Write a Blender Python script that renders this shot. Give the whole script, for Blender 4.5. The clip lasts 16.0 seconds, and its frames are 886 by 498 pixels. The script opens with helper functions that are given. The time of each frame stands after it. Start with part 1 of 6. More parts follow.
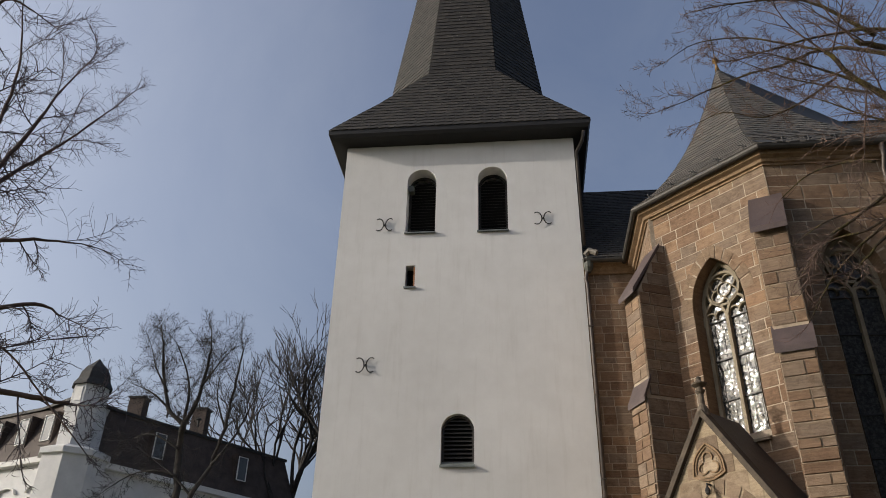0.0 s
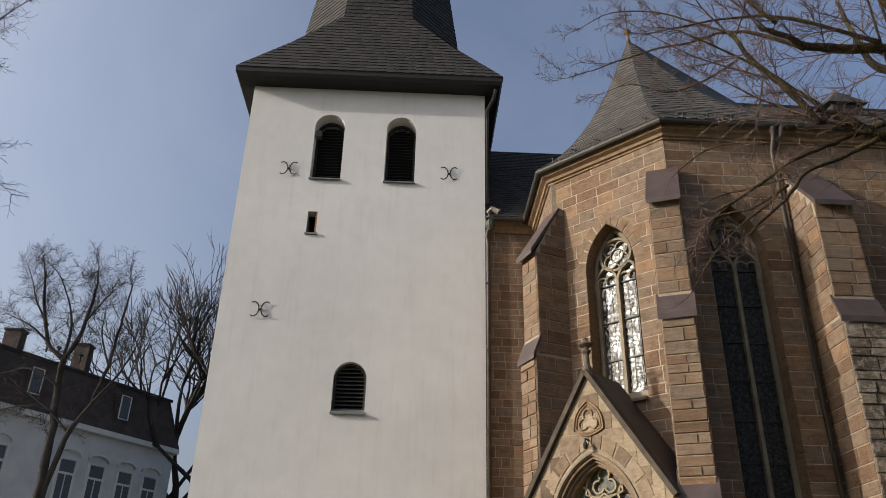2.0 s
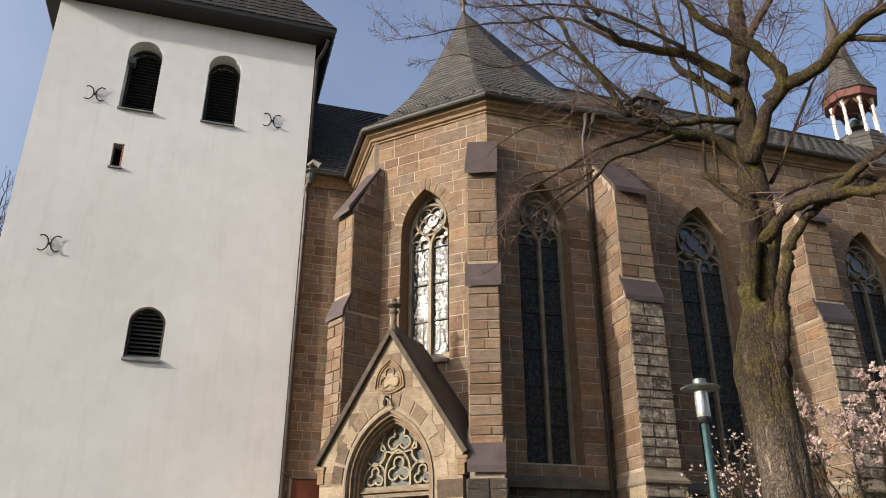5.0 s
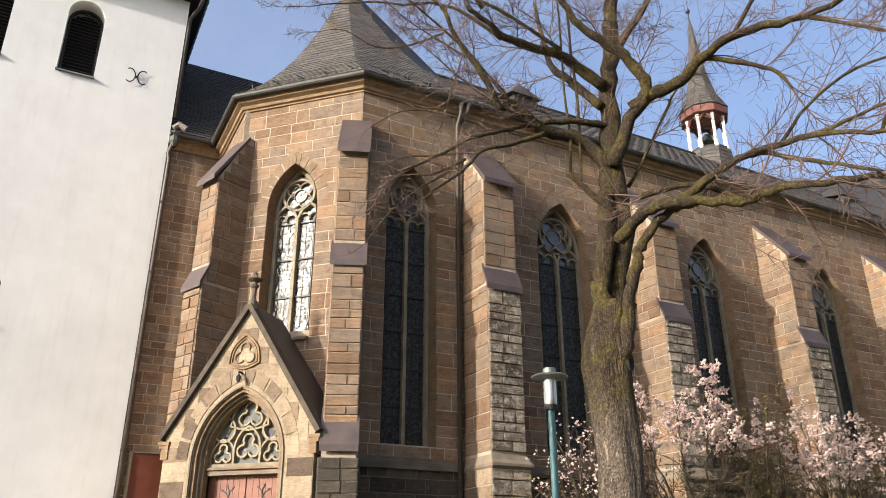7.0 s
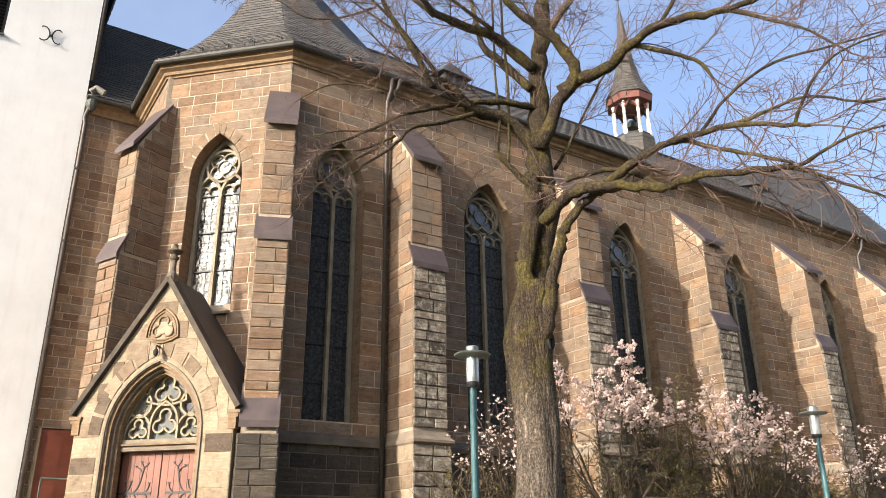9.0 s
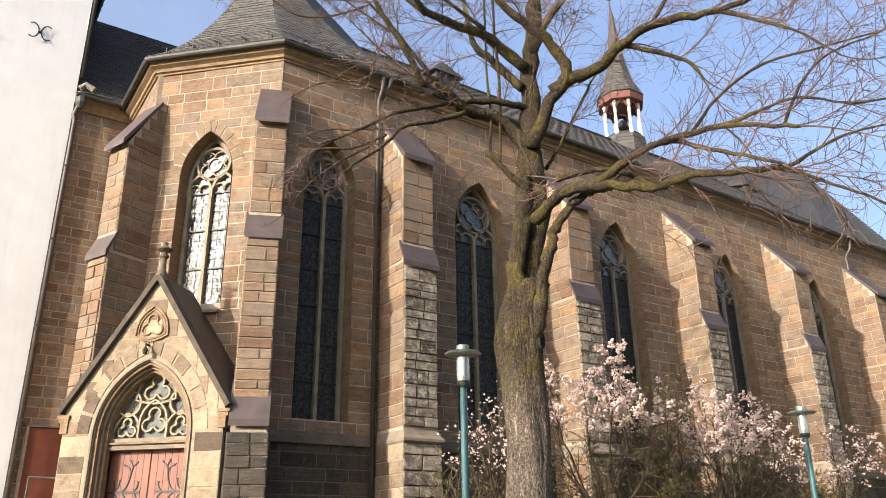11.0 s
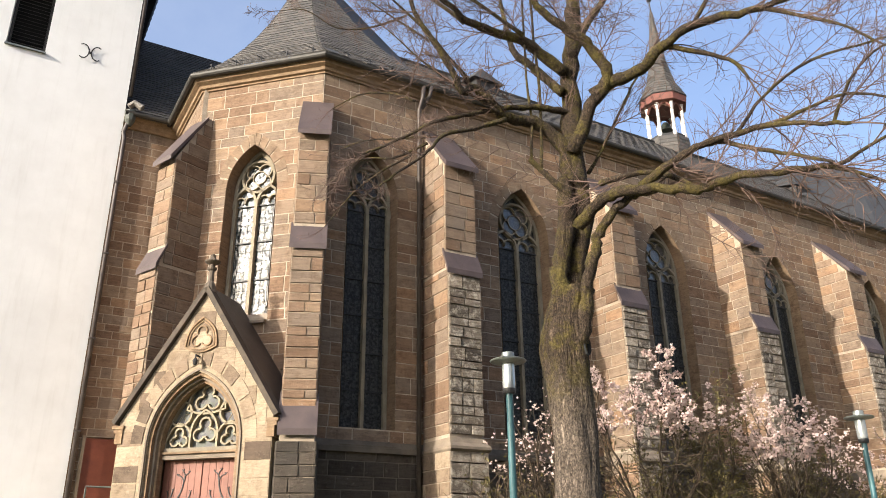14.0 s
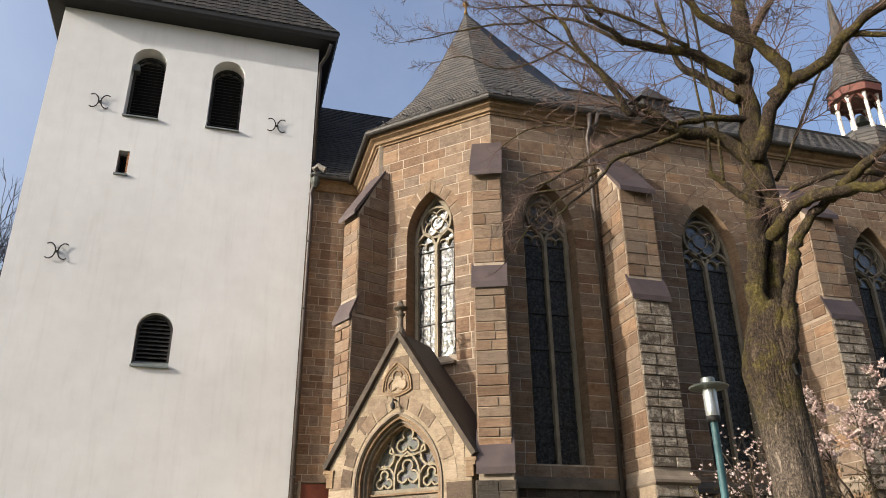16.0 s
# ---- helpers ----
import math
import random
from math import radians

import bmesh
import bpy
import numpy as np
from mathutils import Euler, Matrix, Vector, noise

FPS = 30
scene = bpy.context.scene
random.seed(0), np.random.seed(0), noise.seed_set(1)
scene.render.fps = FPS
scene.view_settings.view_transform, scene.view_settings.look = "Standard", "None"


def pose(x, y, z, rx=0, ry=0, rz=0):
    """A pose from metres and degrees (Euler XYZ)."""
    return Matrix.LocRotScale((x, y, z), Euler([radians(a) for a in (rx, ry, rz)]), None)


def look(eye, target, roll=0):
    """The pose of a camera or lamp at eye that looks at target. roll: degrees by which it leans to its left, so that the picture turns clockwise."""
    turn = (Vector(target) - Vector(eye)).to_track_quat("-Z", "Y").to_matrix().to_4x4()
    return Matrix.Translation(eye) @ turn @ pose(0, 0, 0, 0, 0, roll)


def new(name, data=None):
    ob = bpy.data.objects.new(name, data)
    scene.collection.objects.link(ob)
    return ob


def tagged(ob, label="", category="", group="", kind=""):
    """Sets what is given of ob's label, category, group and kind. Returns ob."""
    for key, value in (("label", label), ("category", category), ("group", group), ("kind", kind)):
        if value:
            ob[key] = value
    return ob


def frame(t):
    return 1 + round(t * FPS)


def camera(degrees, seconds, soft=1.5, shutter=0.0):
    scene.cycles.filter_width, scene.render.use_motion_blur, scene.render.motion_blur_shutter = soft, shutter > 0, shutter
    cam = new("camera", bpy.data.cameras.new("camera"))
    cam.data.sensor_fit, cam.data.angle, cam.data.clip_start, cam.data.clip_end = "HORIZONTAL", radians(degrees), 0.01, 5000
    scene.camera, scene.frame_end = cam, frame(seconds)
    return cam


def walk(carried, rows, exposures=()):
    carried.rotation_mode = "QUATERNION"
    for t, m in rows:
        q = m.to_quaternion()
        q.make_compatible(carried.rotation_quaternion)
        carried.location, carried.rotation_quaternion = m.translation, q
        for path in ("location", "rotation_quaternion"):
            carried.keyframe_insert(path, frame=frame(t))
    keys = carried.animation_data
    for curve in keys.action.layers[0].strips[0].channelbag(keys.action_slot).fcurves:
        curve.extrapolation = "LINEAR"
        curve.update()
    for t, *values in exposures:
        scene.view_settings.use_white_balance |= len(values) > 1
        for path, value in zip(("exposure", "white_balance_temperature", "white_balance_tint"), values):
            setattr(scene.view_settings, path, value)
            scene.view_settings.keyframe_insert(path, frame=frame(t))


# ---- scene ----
# a person stands still and turns with the camera held up: seconds, yaw, pitch, roll
cam = camera(59.4, 16.0, soft=0.6)
EXPOSE = [(0.0, 0.05), (1.5, 0.17), (4.5, 0.55), (7.0, 1.16), (9.0, 1.38), (14.0, 1.33), (15.0, 1.11), (16.0, 0.82)]
PATH = [
    (0.0, 5.80, 30.37, -1.15),
    (0.5, 4.81, 29.69, -1.26),
    (1.0, 2.20, 28.44, -1.85),
    (1.5, -0.46, 27.46, -1.45),
    (2.0, -2.37, 26.97, -1.18),
    (2.5, -3.50, 26.41, -1.00),
    (3.0, -5.60, 25.98, -1.01),
    (3.5, -8.02, 25.67, -0.92),
    (4.0, -10.94, 24.81, -0.73),
    (4.5, -13.88, 24.31, -0.32),
    (7.0, -27.38, 22.65, 0.01),
    (7.5, -29.61, 22.18, 0.23),
    (8.0, -31.26, 21.66, 0.39),
    (8.5, -32.58, 21.23, 0.47),
    (9.0, -32.96, 20.97, 0.61),
    (11.5, -33.71, 20.94, 0.65),
    (12.0, -33.32, 21.23, 0.64),
    (12.5, -32.65, 21.22, 0.48),
    (13.0, -32.53, 21.23, 0.37),
    (13.5, -32.52, 21.30, 0.48),
    (14.0, -30.29, 21.48, 0.56),
    (14.5, -26.41, 22.00, 0.31),
    (15.0, -23.79, 22.33, 0.20),
    (15.5, -21.74, 22.72, 0.23),
    (16.0, -16.03, 24.17, 0.52)]
walk(cam, [(t, pose(0, 0, 1.6, 90 + p, r, y)) for t, y, p, r in PATH], EXPOSE)

# ---------------------------------------------------------------- light
SUN_AZ, SUN_EL = 259.0, 19.0          # degrees clockwise from +y, and above the horizon
world = bpy.data.worlds.new("sky")
scene.world = world
world.use_nodes = True
wn = world.node_tree
sky = wn.nodes.new("ShaderNodeTexSky")
sky.sky_type, sky.sun_disc = "NISHITA", False
sky.sun_elevation, sky.sun_rotation = radians(SUN_EL), radians(SUN_AZ)
sky.air_density, sky.dust_density, sky.ozone_density = 1.0, 9.0, 3.5
wn.nodes["Background"].inputs["Strength"].default_value = 0.15
# a thin veil of high cloud
cloud = wn.nodes.new("ShaderNodeTexNoise")
cloud.inputs["Scale"].default_value, cloud.inputs["Detail"].default_value, cloud.inputs["Roughness"].default_value = 3.0, 8.0, 0.62
cloud.inputs["Distortion"].default_value = 0.8
streak = wn.nodes.new("ShaderNodeValToRGB")
streak.color_ramp.elements[0].position, streak.color_ramp.elements[0].color = 0.35, (0.30, 0.295, 0.385, 1)
streak.color_ramp.elements[1].position, streak.color_ramp.elements[1].color = 0.85, (0.62, 0.60, 0.62, 1)
wn.links.new(cloud.outputs["Fac"], streak.inputs["Fac"])
veil = wn.nodes.new("ShaderNodeMix")
veil.data_type, veil.blend_type = "RGBA", "ADD"
veil.inputs[0].default_value = 1.0
wn.links.new(sky.outputs["Color"], veil.inputs[6])
wn.links.new(streak.outputs["Color"], veil.inputs[7])
# the haze grows paler towards the sun
aim = wn.nodes.new("ShaderNodeTexCoord")
toward = wn.nodes.new("ShaderNodeVectorMath")
toward.operation = "DOT_PRODUCT"
toward.inputs[1].default_value = (math.sin(radians(SUN_AZ)), math.cos(radians(SUN_AZ)), 0.0)
wn.links.new(aim.outputs["Generated"], toward.inputs[0])
glow = wn.nodes.new("ShaderNodeMapRange")
glow.inputs["From Min"].default_value, glow.inputs["From Max"].default_value = -0.12, 0.5
wn.links.new(toward.outputs["Value"], glow.inputs["Value"])
haze = wn.nodes.new("ShaderNodeMix")
haze.data_type, haze.blend_type = "RGBA", "ADD"
haze.inputs[7].default_value = (1.1, 1.1, 1.12, 1)
wn.links.new(glow.outputs["Result"], haze.inputs[0])
wn.links.new(veil.outputs[2], haze.inputs[6])
wn.links.new(haze.outputs[2], wn.nodes["Background"].inputs["Color"])
sun = new("sun", bpy.data.lights.new("sun", "SUN"))
sun.data.energy, sun.data.angle, sun.data.color = 3.55, radians(0.6), (1.0, 0.925, 0.82)
sx, sy = math.sin(radians(SUN_AZ)), math.cos(radians(SUN_AZ))
sun.matrix_world = look((sx * 60, sy * 60, 60 * math.tan(radians(SUN_EL))), (0, 0, 0))


# ---------------------------------------------------------------- materials
class Nodes:
    """A small hand for node materials."""

    def __init__(self, name):
        self.mat = bpy.data.materials.new(name)
        self.mat.use_nodes = True
        self.t = self.mat.node_tree
        self.p = self.t.nodes["Principled BSDF"]

    def add(self, kind, **values):
        n = self.t.nodes.new(kind)
        for k, v in values.items():
            n.inputs[k.replace("_", " ")].default_value = v
        return n

    def link(self, a, b):
        self.t.links.new(a, b)

    def noise(self, scale, detail=4.0, rough=0.6, vec=None):
        n = self.add("ShaderNodeTexNoise", Scale=scale, Detail=detail, Roughness=rough)
        self.link(vec or self.place(), n.inputs["Vector"])
        return n.outputs["Fac"]

    def place(self):
        if not hasattr(self, "_g"):
            self._g = self.t.nodes.new("ShaderNodeNewGeometry")
        return self._g.outputs["Position"]

    def ramp(self, fac, *stops):
        n = self.t.nodes.new("ShaderNodeValToRGB")
        e = n.color_ramp.elements
        while len(e) < len(stops):
            e.new(0.5)
        for el, (pos, col) in zip(e, stops):
            el.position, el.color = pos, (*col, 1)
        self.link(fac, n.inputs["Fac"])
        return n.outputs["Color"]

    def mix(self, kind, fac, a, b):
        n = self.t.nodes.new("ShaderNodeMix")
        n.data_type, n.blend_type = "RGBA", kind
        for sock, val in ((n.inputs[0], fac), (n.inputs[6], a), (n.inputs[7], b)):
            if isinstance(val, (float, int)):
                sock.default_value = val
            elif isinstance(val, tuple):
                sock.default_value = (*val, 1)
            else:
                self.link(val, sock)
        return n.outputs[2]

    def bump(self, height, strength, dist=0.02):
        n = self.add("ShaderNodeBump", Strength=strength, Distance=dist)
        self.link(height, n.inputs["Height"])
        self.link(n.outputs["Normal"], self.p.inputs["Normal"])

    def done(self, colour, rough=0.8, metal=0.0, spec=0.5):
        if isinstance(colour, tuple):
            self.p.inputs["Base Color"].default_value = (*colour, 1)
        else:
            self.link(colour, self.p.inputs["Base Color"])
        self.p.inputs["Roughness"].default_value = rough
        self.p.inputs["Metallic"].default_value = metal
        self.p.inputs["Specular IOR Level"].default_value = spec
        return self.mat


def simple(name, dark, light, scale=6.0, rough=0.7, metal=0.0, bump=0.2, fine=60.0, spec=0.4):
    """Two tones at a broad and a fine scale, with fine relief."""
    m = Nodes(name)
    broad, grain = m.noise(scale), m.noise(fine, 3.0)
    c = m.ramp(broad, (0.3, dark), (0.7, light))
    c = m.mix("OVERLAY", 0.35, c, m.ramp(grain, (0.3, (0.35, 0.35, 0.35)), (0.7, (0.65, 0.65, 0.65))))
    m.bump(grain, bump, 0.01)
    return m.done(c, rough, metal, spec)


def stone_mat(name, stops, source, dirt=(0.13, 0.11, 0.09), dirty=0.35, bump=0.5, vein=9.0, layers=0.45, pale=0.35):
    """Sandstone: each block has a tone of its own, with bedding, stains and pitting."""
    m = Nodes(name)
    if source == "object":
        rnd = m.t.nodes.new("ShaderNodeObjectInfo").outputs["Random"]
    else:
        m.place()
        rnd = m._g.outputs["Random Per Island"]
    c = m.ramp(rnd, *stops)
    stretch = m.add("ShaderNodeVectorMath")
    stretch.operation = "MULTIPLY"
    stretch.inputs[1].default_value = (1.0, 1.0, 3.5)
    m.link(m.place(), stretch.inputs[0])
    bed = m.noise(vein, 5.0, 0.65, stretch.outputs[0])
    c = m.mix("OVERLAY", 0.5, c, m.ramp(bed, (0.25, (0.3, 0.29, 0.28)), (0.75, (0.7, 0.69, 0.66))))
    layer = m.add("ShaderNodeVectorMath")
    layer.operation = "MULTIPLY"
    layer.inputs[1].default_value = (0.7, 0.7, 9.0)
    m.link(m.place(), layer.inputs[0])
    strata = m.noise(2.6, 6.0, 0.6, layer.outputs[0])
    c = m.mix("MULTIPLY", layers, c, m.ramp(strata, (0.36, (0.62, 0.58, 0.54)), (0.60, (1.12, 1.10, 1.06))))
    stain = m.noise(0.9, 6.0, 0.7)
    c = m.mix("MIX", m.ramp(stain, (0.5, (0, 0, 0)), (0.75, (dirty,) * 3)), c, dirt)
    soot = m.noise(4.5, 7.0, 0.75)
    c = m.mix("MULTIPLY", m.ramp(soot, (0.48, (0, 0, 0)), (0.66, (0.75,) * 3)), c, (0.55, 0.50, 0.46))
    bloom = m.noise(7.0, 7.0, 0.75)
    c = m.mix("MIX", m.ramp(bloom, (0.60 - 0.12 * (pale > 0.5), (0, 0, 0)), (0.74 - 0.12 * (pale > 0.5), (pale,) * 3)), c, (0.44, 0.39, 0.32))
    pits = m.noise(38.0, 6.0, 0.7)
    m.bump(m.mix("ADD", 1.0, m.ramp(pits, (0.2, (0, 0, 0)), (0.8, (0.6,) * 3)), m.ramp(bed, (0.2, (0, 0, 0)), (0.8, (0.7,) * 3))), bump, 0.03)
    return m.done(c, 0.88, 0.0, 0.25)


TAN = [(0.0, (0.138, 0.087, 0.056)), (0.2, (0.188, 0.124, 0.082)), (0.42, (0.199, 0.144, 0.103)), (0.62, (0.166, 0.126, 0.095)), (0.8, (0.226, 0.161, 0.110)), (1.0, (0.236, 0.147, 0.089))]
GREY = [(0.0, (0.062, 0.050, 0.039)), (0.25, (0.225, 0.188, 0.148)), (0.5, (0.120, 0.098, 0.079)), (0.75, (0.320, 0.272, 0.218)), (1.0, (0.150, 0.114, 0.086))]
PALE = [(0.0, (0.080, 0.058, 0.042)), (0.16, (0.165, 0.122, 0.085)), (0.38, (0.235, 0.182, 0.126)), (0.7, (0.300, 0.240, 0.172)), (0.86, (0.170, 0.121, 0.083)), (1.0, (0.337, 0.271, 0.192))]
stone = stone_mat("sandstone", TAN, "object")
stone_far = stone_mat("sandstone_far", TAN, "island")
stone_grey = stone_mat("sandstone_weathered", GREY, "object", dirt=(0.06, 0.05, 0.042), dirty=0.6, bump=1.6, vein=6.0, pale=0.75)
stone_grey_far = stone_mat("sandstone_weathered_far", GREY, "island", dirt=(0.06, 0.05, 0.042), dirty=0.6, bump=1.6, vein=6.0, pale=0.75)
# dark dirty plinth stone, its tones lowered further for shadow at the foot
SOOT_SHADE = [(0.0, (0.034, 0.029, 0.024)), (0.3, (0.074, 0.062, 0.050)), (0.6, (0.048, 0.041, 0.035)), (0.85, (0.098, 0.080, 0.063)), (1.0, (0.062, 0.050, 0.040))]
stone_plinth = stone_mat("sandstone_plinth", SOOT_SHADE, "object", dirt=(0.035, 0.031, 0.025), dirty=0.7, bump=0.8, vein=6.0)
stone_plinth_far = stone_mat("sandstone_plinth_far", SOOT_SHADE, "island", dirt=(0.035, 0.031, 0.025), dirty=0.7, bump=0.8, vein=6.0)
arch_stone = stone_mat("sandstone_arch", [(0.0, (0.165, 0.118, 0.080)), (0.5, (0.195, 0.142, 0.098)), (1.0, (0.180, 0.124, 0.082))], "object", dirty=0.3, bump=0.35)
plinth_trim = simple("plinth_trim", (0.06, 0.05, 0.038), (0.115, 0.095, 0.07), 3.0, 0.85)
mortar_plinth = simple("mortar_plinth", (0.075, 0.064, 0.05), (0.14, 0.118, 0.092), 4.0, 0.95, bump=0.5)
stone_pale = stone_mat("sandstone_pale", PALE, "object", dirt=(0.2, 0.16, 0.12), dirty=0.35, bump=0.35, layers=0.2)
trim_stone = stone_mat("sandstone_trim", [(0.0, (0.19, 0.13, 0.08)), (1.0, (0.24, 0.165, 0.10))], "object", dirty=0.4, bump=0.3)
tracery_mat = simple("tracery_stone", (0.14, 0.118, 0.082), (0.225, 0.19, 0.135), 3.0, 0.85)
dark_trim = simple("tracery_weathered", (0.12, 0.095, 0.07), (0.21, 0.165, 0.12), 3.0, 0.85)
jamb_stone = stone_mat("sandstone_jamb", [(0.0, (0.17, 0.115, 0.073)), (1.0, (0.21, 0.145, 0.092))], "object", dirty=0.5)
mortar = simple("mortar", (0.21, 0.17, 0.125), (0.40, 0.335, 0.26), 5.0, 0.95, bump=0.5)
mortar_dark = simple("mortar_dark", (0.22, 0.175, 0.13), (0.35, 0.285, 0.215), 4.0, 0.95, bump=0.5)
gutter_mat = simple("dark_gutter", (0.028, 0.025, 0.021), (0.055, 0.049, 0.042), 3.0, 0.6, 0.1)
zinc = simple("weathered_zinc", (0.045, 0.05, 0.042), (0.08, 0.085, 0.07), 4.0, 0.6, 0.1)
pipe_mat = simple("pipe_metal", (0.045, 0.036, 0.032), (0.08, 0.066, 0.058), 4.0, 0.5, 0.2)
cap_mat = simple("cap_slab", (0.044, 0.031, 0.030), (0.076, 0.054, 0.050), 2.5, 0.6)
iron = simple("black_iron", (0.012, 0.012, 0.013), (0.035, 0.033, 0.032), 8.0, 0.55, 0.3)
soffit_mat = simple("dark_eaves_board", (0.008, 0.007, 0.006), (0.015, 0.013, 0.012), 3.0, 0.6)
louvre_mat = simple("louvre_board", (0.02, 0.018, 0.017), (0.05, 0.045, 0.042), 6.0, 0.7)
lead = simple("lead_sheet", (0.11, 0.125, 0.12), (0.2, 0.215, 0.205), 3.0, 0.55, 0.3)
# near-black that stands in for the shade inside openings and hollows
unlit_dark = simple("unlit_interior", (0.008, 0.008, 0.008), (0.015, 0.014, 0.013), 2.0, 0.95)
soil = simple("ground_earth", (0.06, 0.07, 0.03), (0.13, 0.12, 0.07), 0.6, 0.95, bump=0.5, fine=14.0)


def plaster_mat():
    m = Nodes("white_render")
    broad, mid, fine = m.noise(0.35, 5.0, 0.6), m.noise(2.2, 5.0, 0.65), m.noise(45.0, 4.0)
    c = m.ramp(broad, (0.3, (0.585, 0.575, 0.56)), (0.7, (0.67, 0.66, 0.645)))
    c = m.mix("MULTIPLY", 0.5, c, m.ramp(mid, (0.3, (0.90, 0.895, 0.89)), (0.62, (1, 1, 1))))
    streak = m.add("ShaderNodeVectorMath")
    streak.operation = "MULTIPLY"
    streak.inputs[1].default_value = (5.0, 5.0, 0.35)
    m.link(m.place(), streak.inputs[0])
    runs = m.noise(1.0, 5.0, 0.7, streak.outputs[0])
    c = m.mix("MULTIPLY", m.ramp(runs, (0.52, (0, 0, 0)), (0.75, (0.35,) * 3)), c, (0.76, 0.74, 0.71))
    h = m.mix("ADD", 1.0, m.ramp(fine, (0.2, (0, 0, 0)), (0.8, (0.35,) * 3)), m.ramp(mid, (0.1, (0, 0, 0)), (0.9, (1, 1, 1))))
    m.bump(h, 0.16, 0.03)
    return m.done(c, 0.9, 0.0, 0.2)


plaster = plaster_mat()


def slate_mat(name, source, light=1.0):
    m = Nodes(name)
    m.place()
    rnd = m._g.outputs["Random Per Island"] if source == "island" else m.t.nodes.new("ShaderNodeObjectInfo").outputs["Random"]
    a, b = 0.045 * light, 0.085 * light
    c = m.ramp(rnd, (0.0, (a * 1.12, a * 1.08, a * 1.04)), (0.6, (b * 0.76, b * 0.70, b * 0.645)), (1.0, (b * 0.96, b * 0.875, b * 0.80)))
    c = m.mix("MULTIPLY", 0.6, c, m.ramp(m.noise(1.1, 5.0, 0.65), (0.3, (0.72, 0.70, 0.68)), (0.7, (1.1, 1.08, 1.05))))
    spots = m.noise(14.0, 3.0, 0.5)
    c = m.mix("MIX", m.ramp(spots, (0.68, (0, 0, 0)), (0.76, (0.55,) * 3)), c, (0.25, 0.24, 0.2))
    m.bump(m.noise(50.0, 4.0), 0.3, 0.01)
    return m.done(c, 0.75, 0.0, 0.25)


slate = slate_mat("slate", "island", 0.62)
slate_grey = slate_mat("slate_grey", "island", 1.25)
slate_base = simple("slate_bed", (0.02, 0.02, 0.02), (0.035, 0.035, 0.035), 5.0, 0.8)


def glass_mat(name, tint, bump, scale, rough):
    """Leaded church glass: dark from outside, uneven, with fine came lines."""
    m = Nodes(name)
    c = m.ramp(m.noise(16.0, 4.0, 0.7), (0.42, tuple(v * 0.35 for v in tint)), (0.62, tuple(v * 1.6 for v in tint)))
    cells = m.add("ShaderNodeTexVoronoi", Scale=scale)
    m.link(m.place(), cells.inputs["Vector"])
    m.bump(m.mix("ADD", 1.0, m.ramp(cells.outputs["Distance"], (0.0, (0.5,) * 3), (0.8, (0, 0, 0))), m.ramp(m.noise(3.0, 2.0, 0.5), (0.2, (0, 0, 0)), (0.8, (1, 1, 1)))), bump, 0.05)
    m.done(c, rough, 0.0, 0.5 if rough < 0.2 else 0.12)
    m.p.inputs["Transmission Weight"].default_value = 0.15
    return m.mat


# lit copy of the glass: the sunny window's shine is put into tint and gloss
glass_sunlit = glass_mat("leaded_glass_sunlit", (0.06, 0.065, 0.065), 0.42, 9.0, 0.08)
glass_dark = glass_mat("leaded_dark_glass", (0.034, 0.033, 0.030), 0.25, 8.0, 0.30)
came_mat = simple("lead_came", (0.012, 0.012, 0.012), (0.03, 0.03, 0.03), 8.0, 0.6)


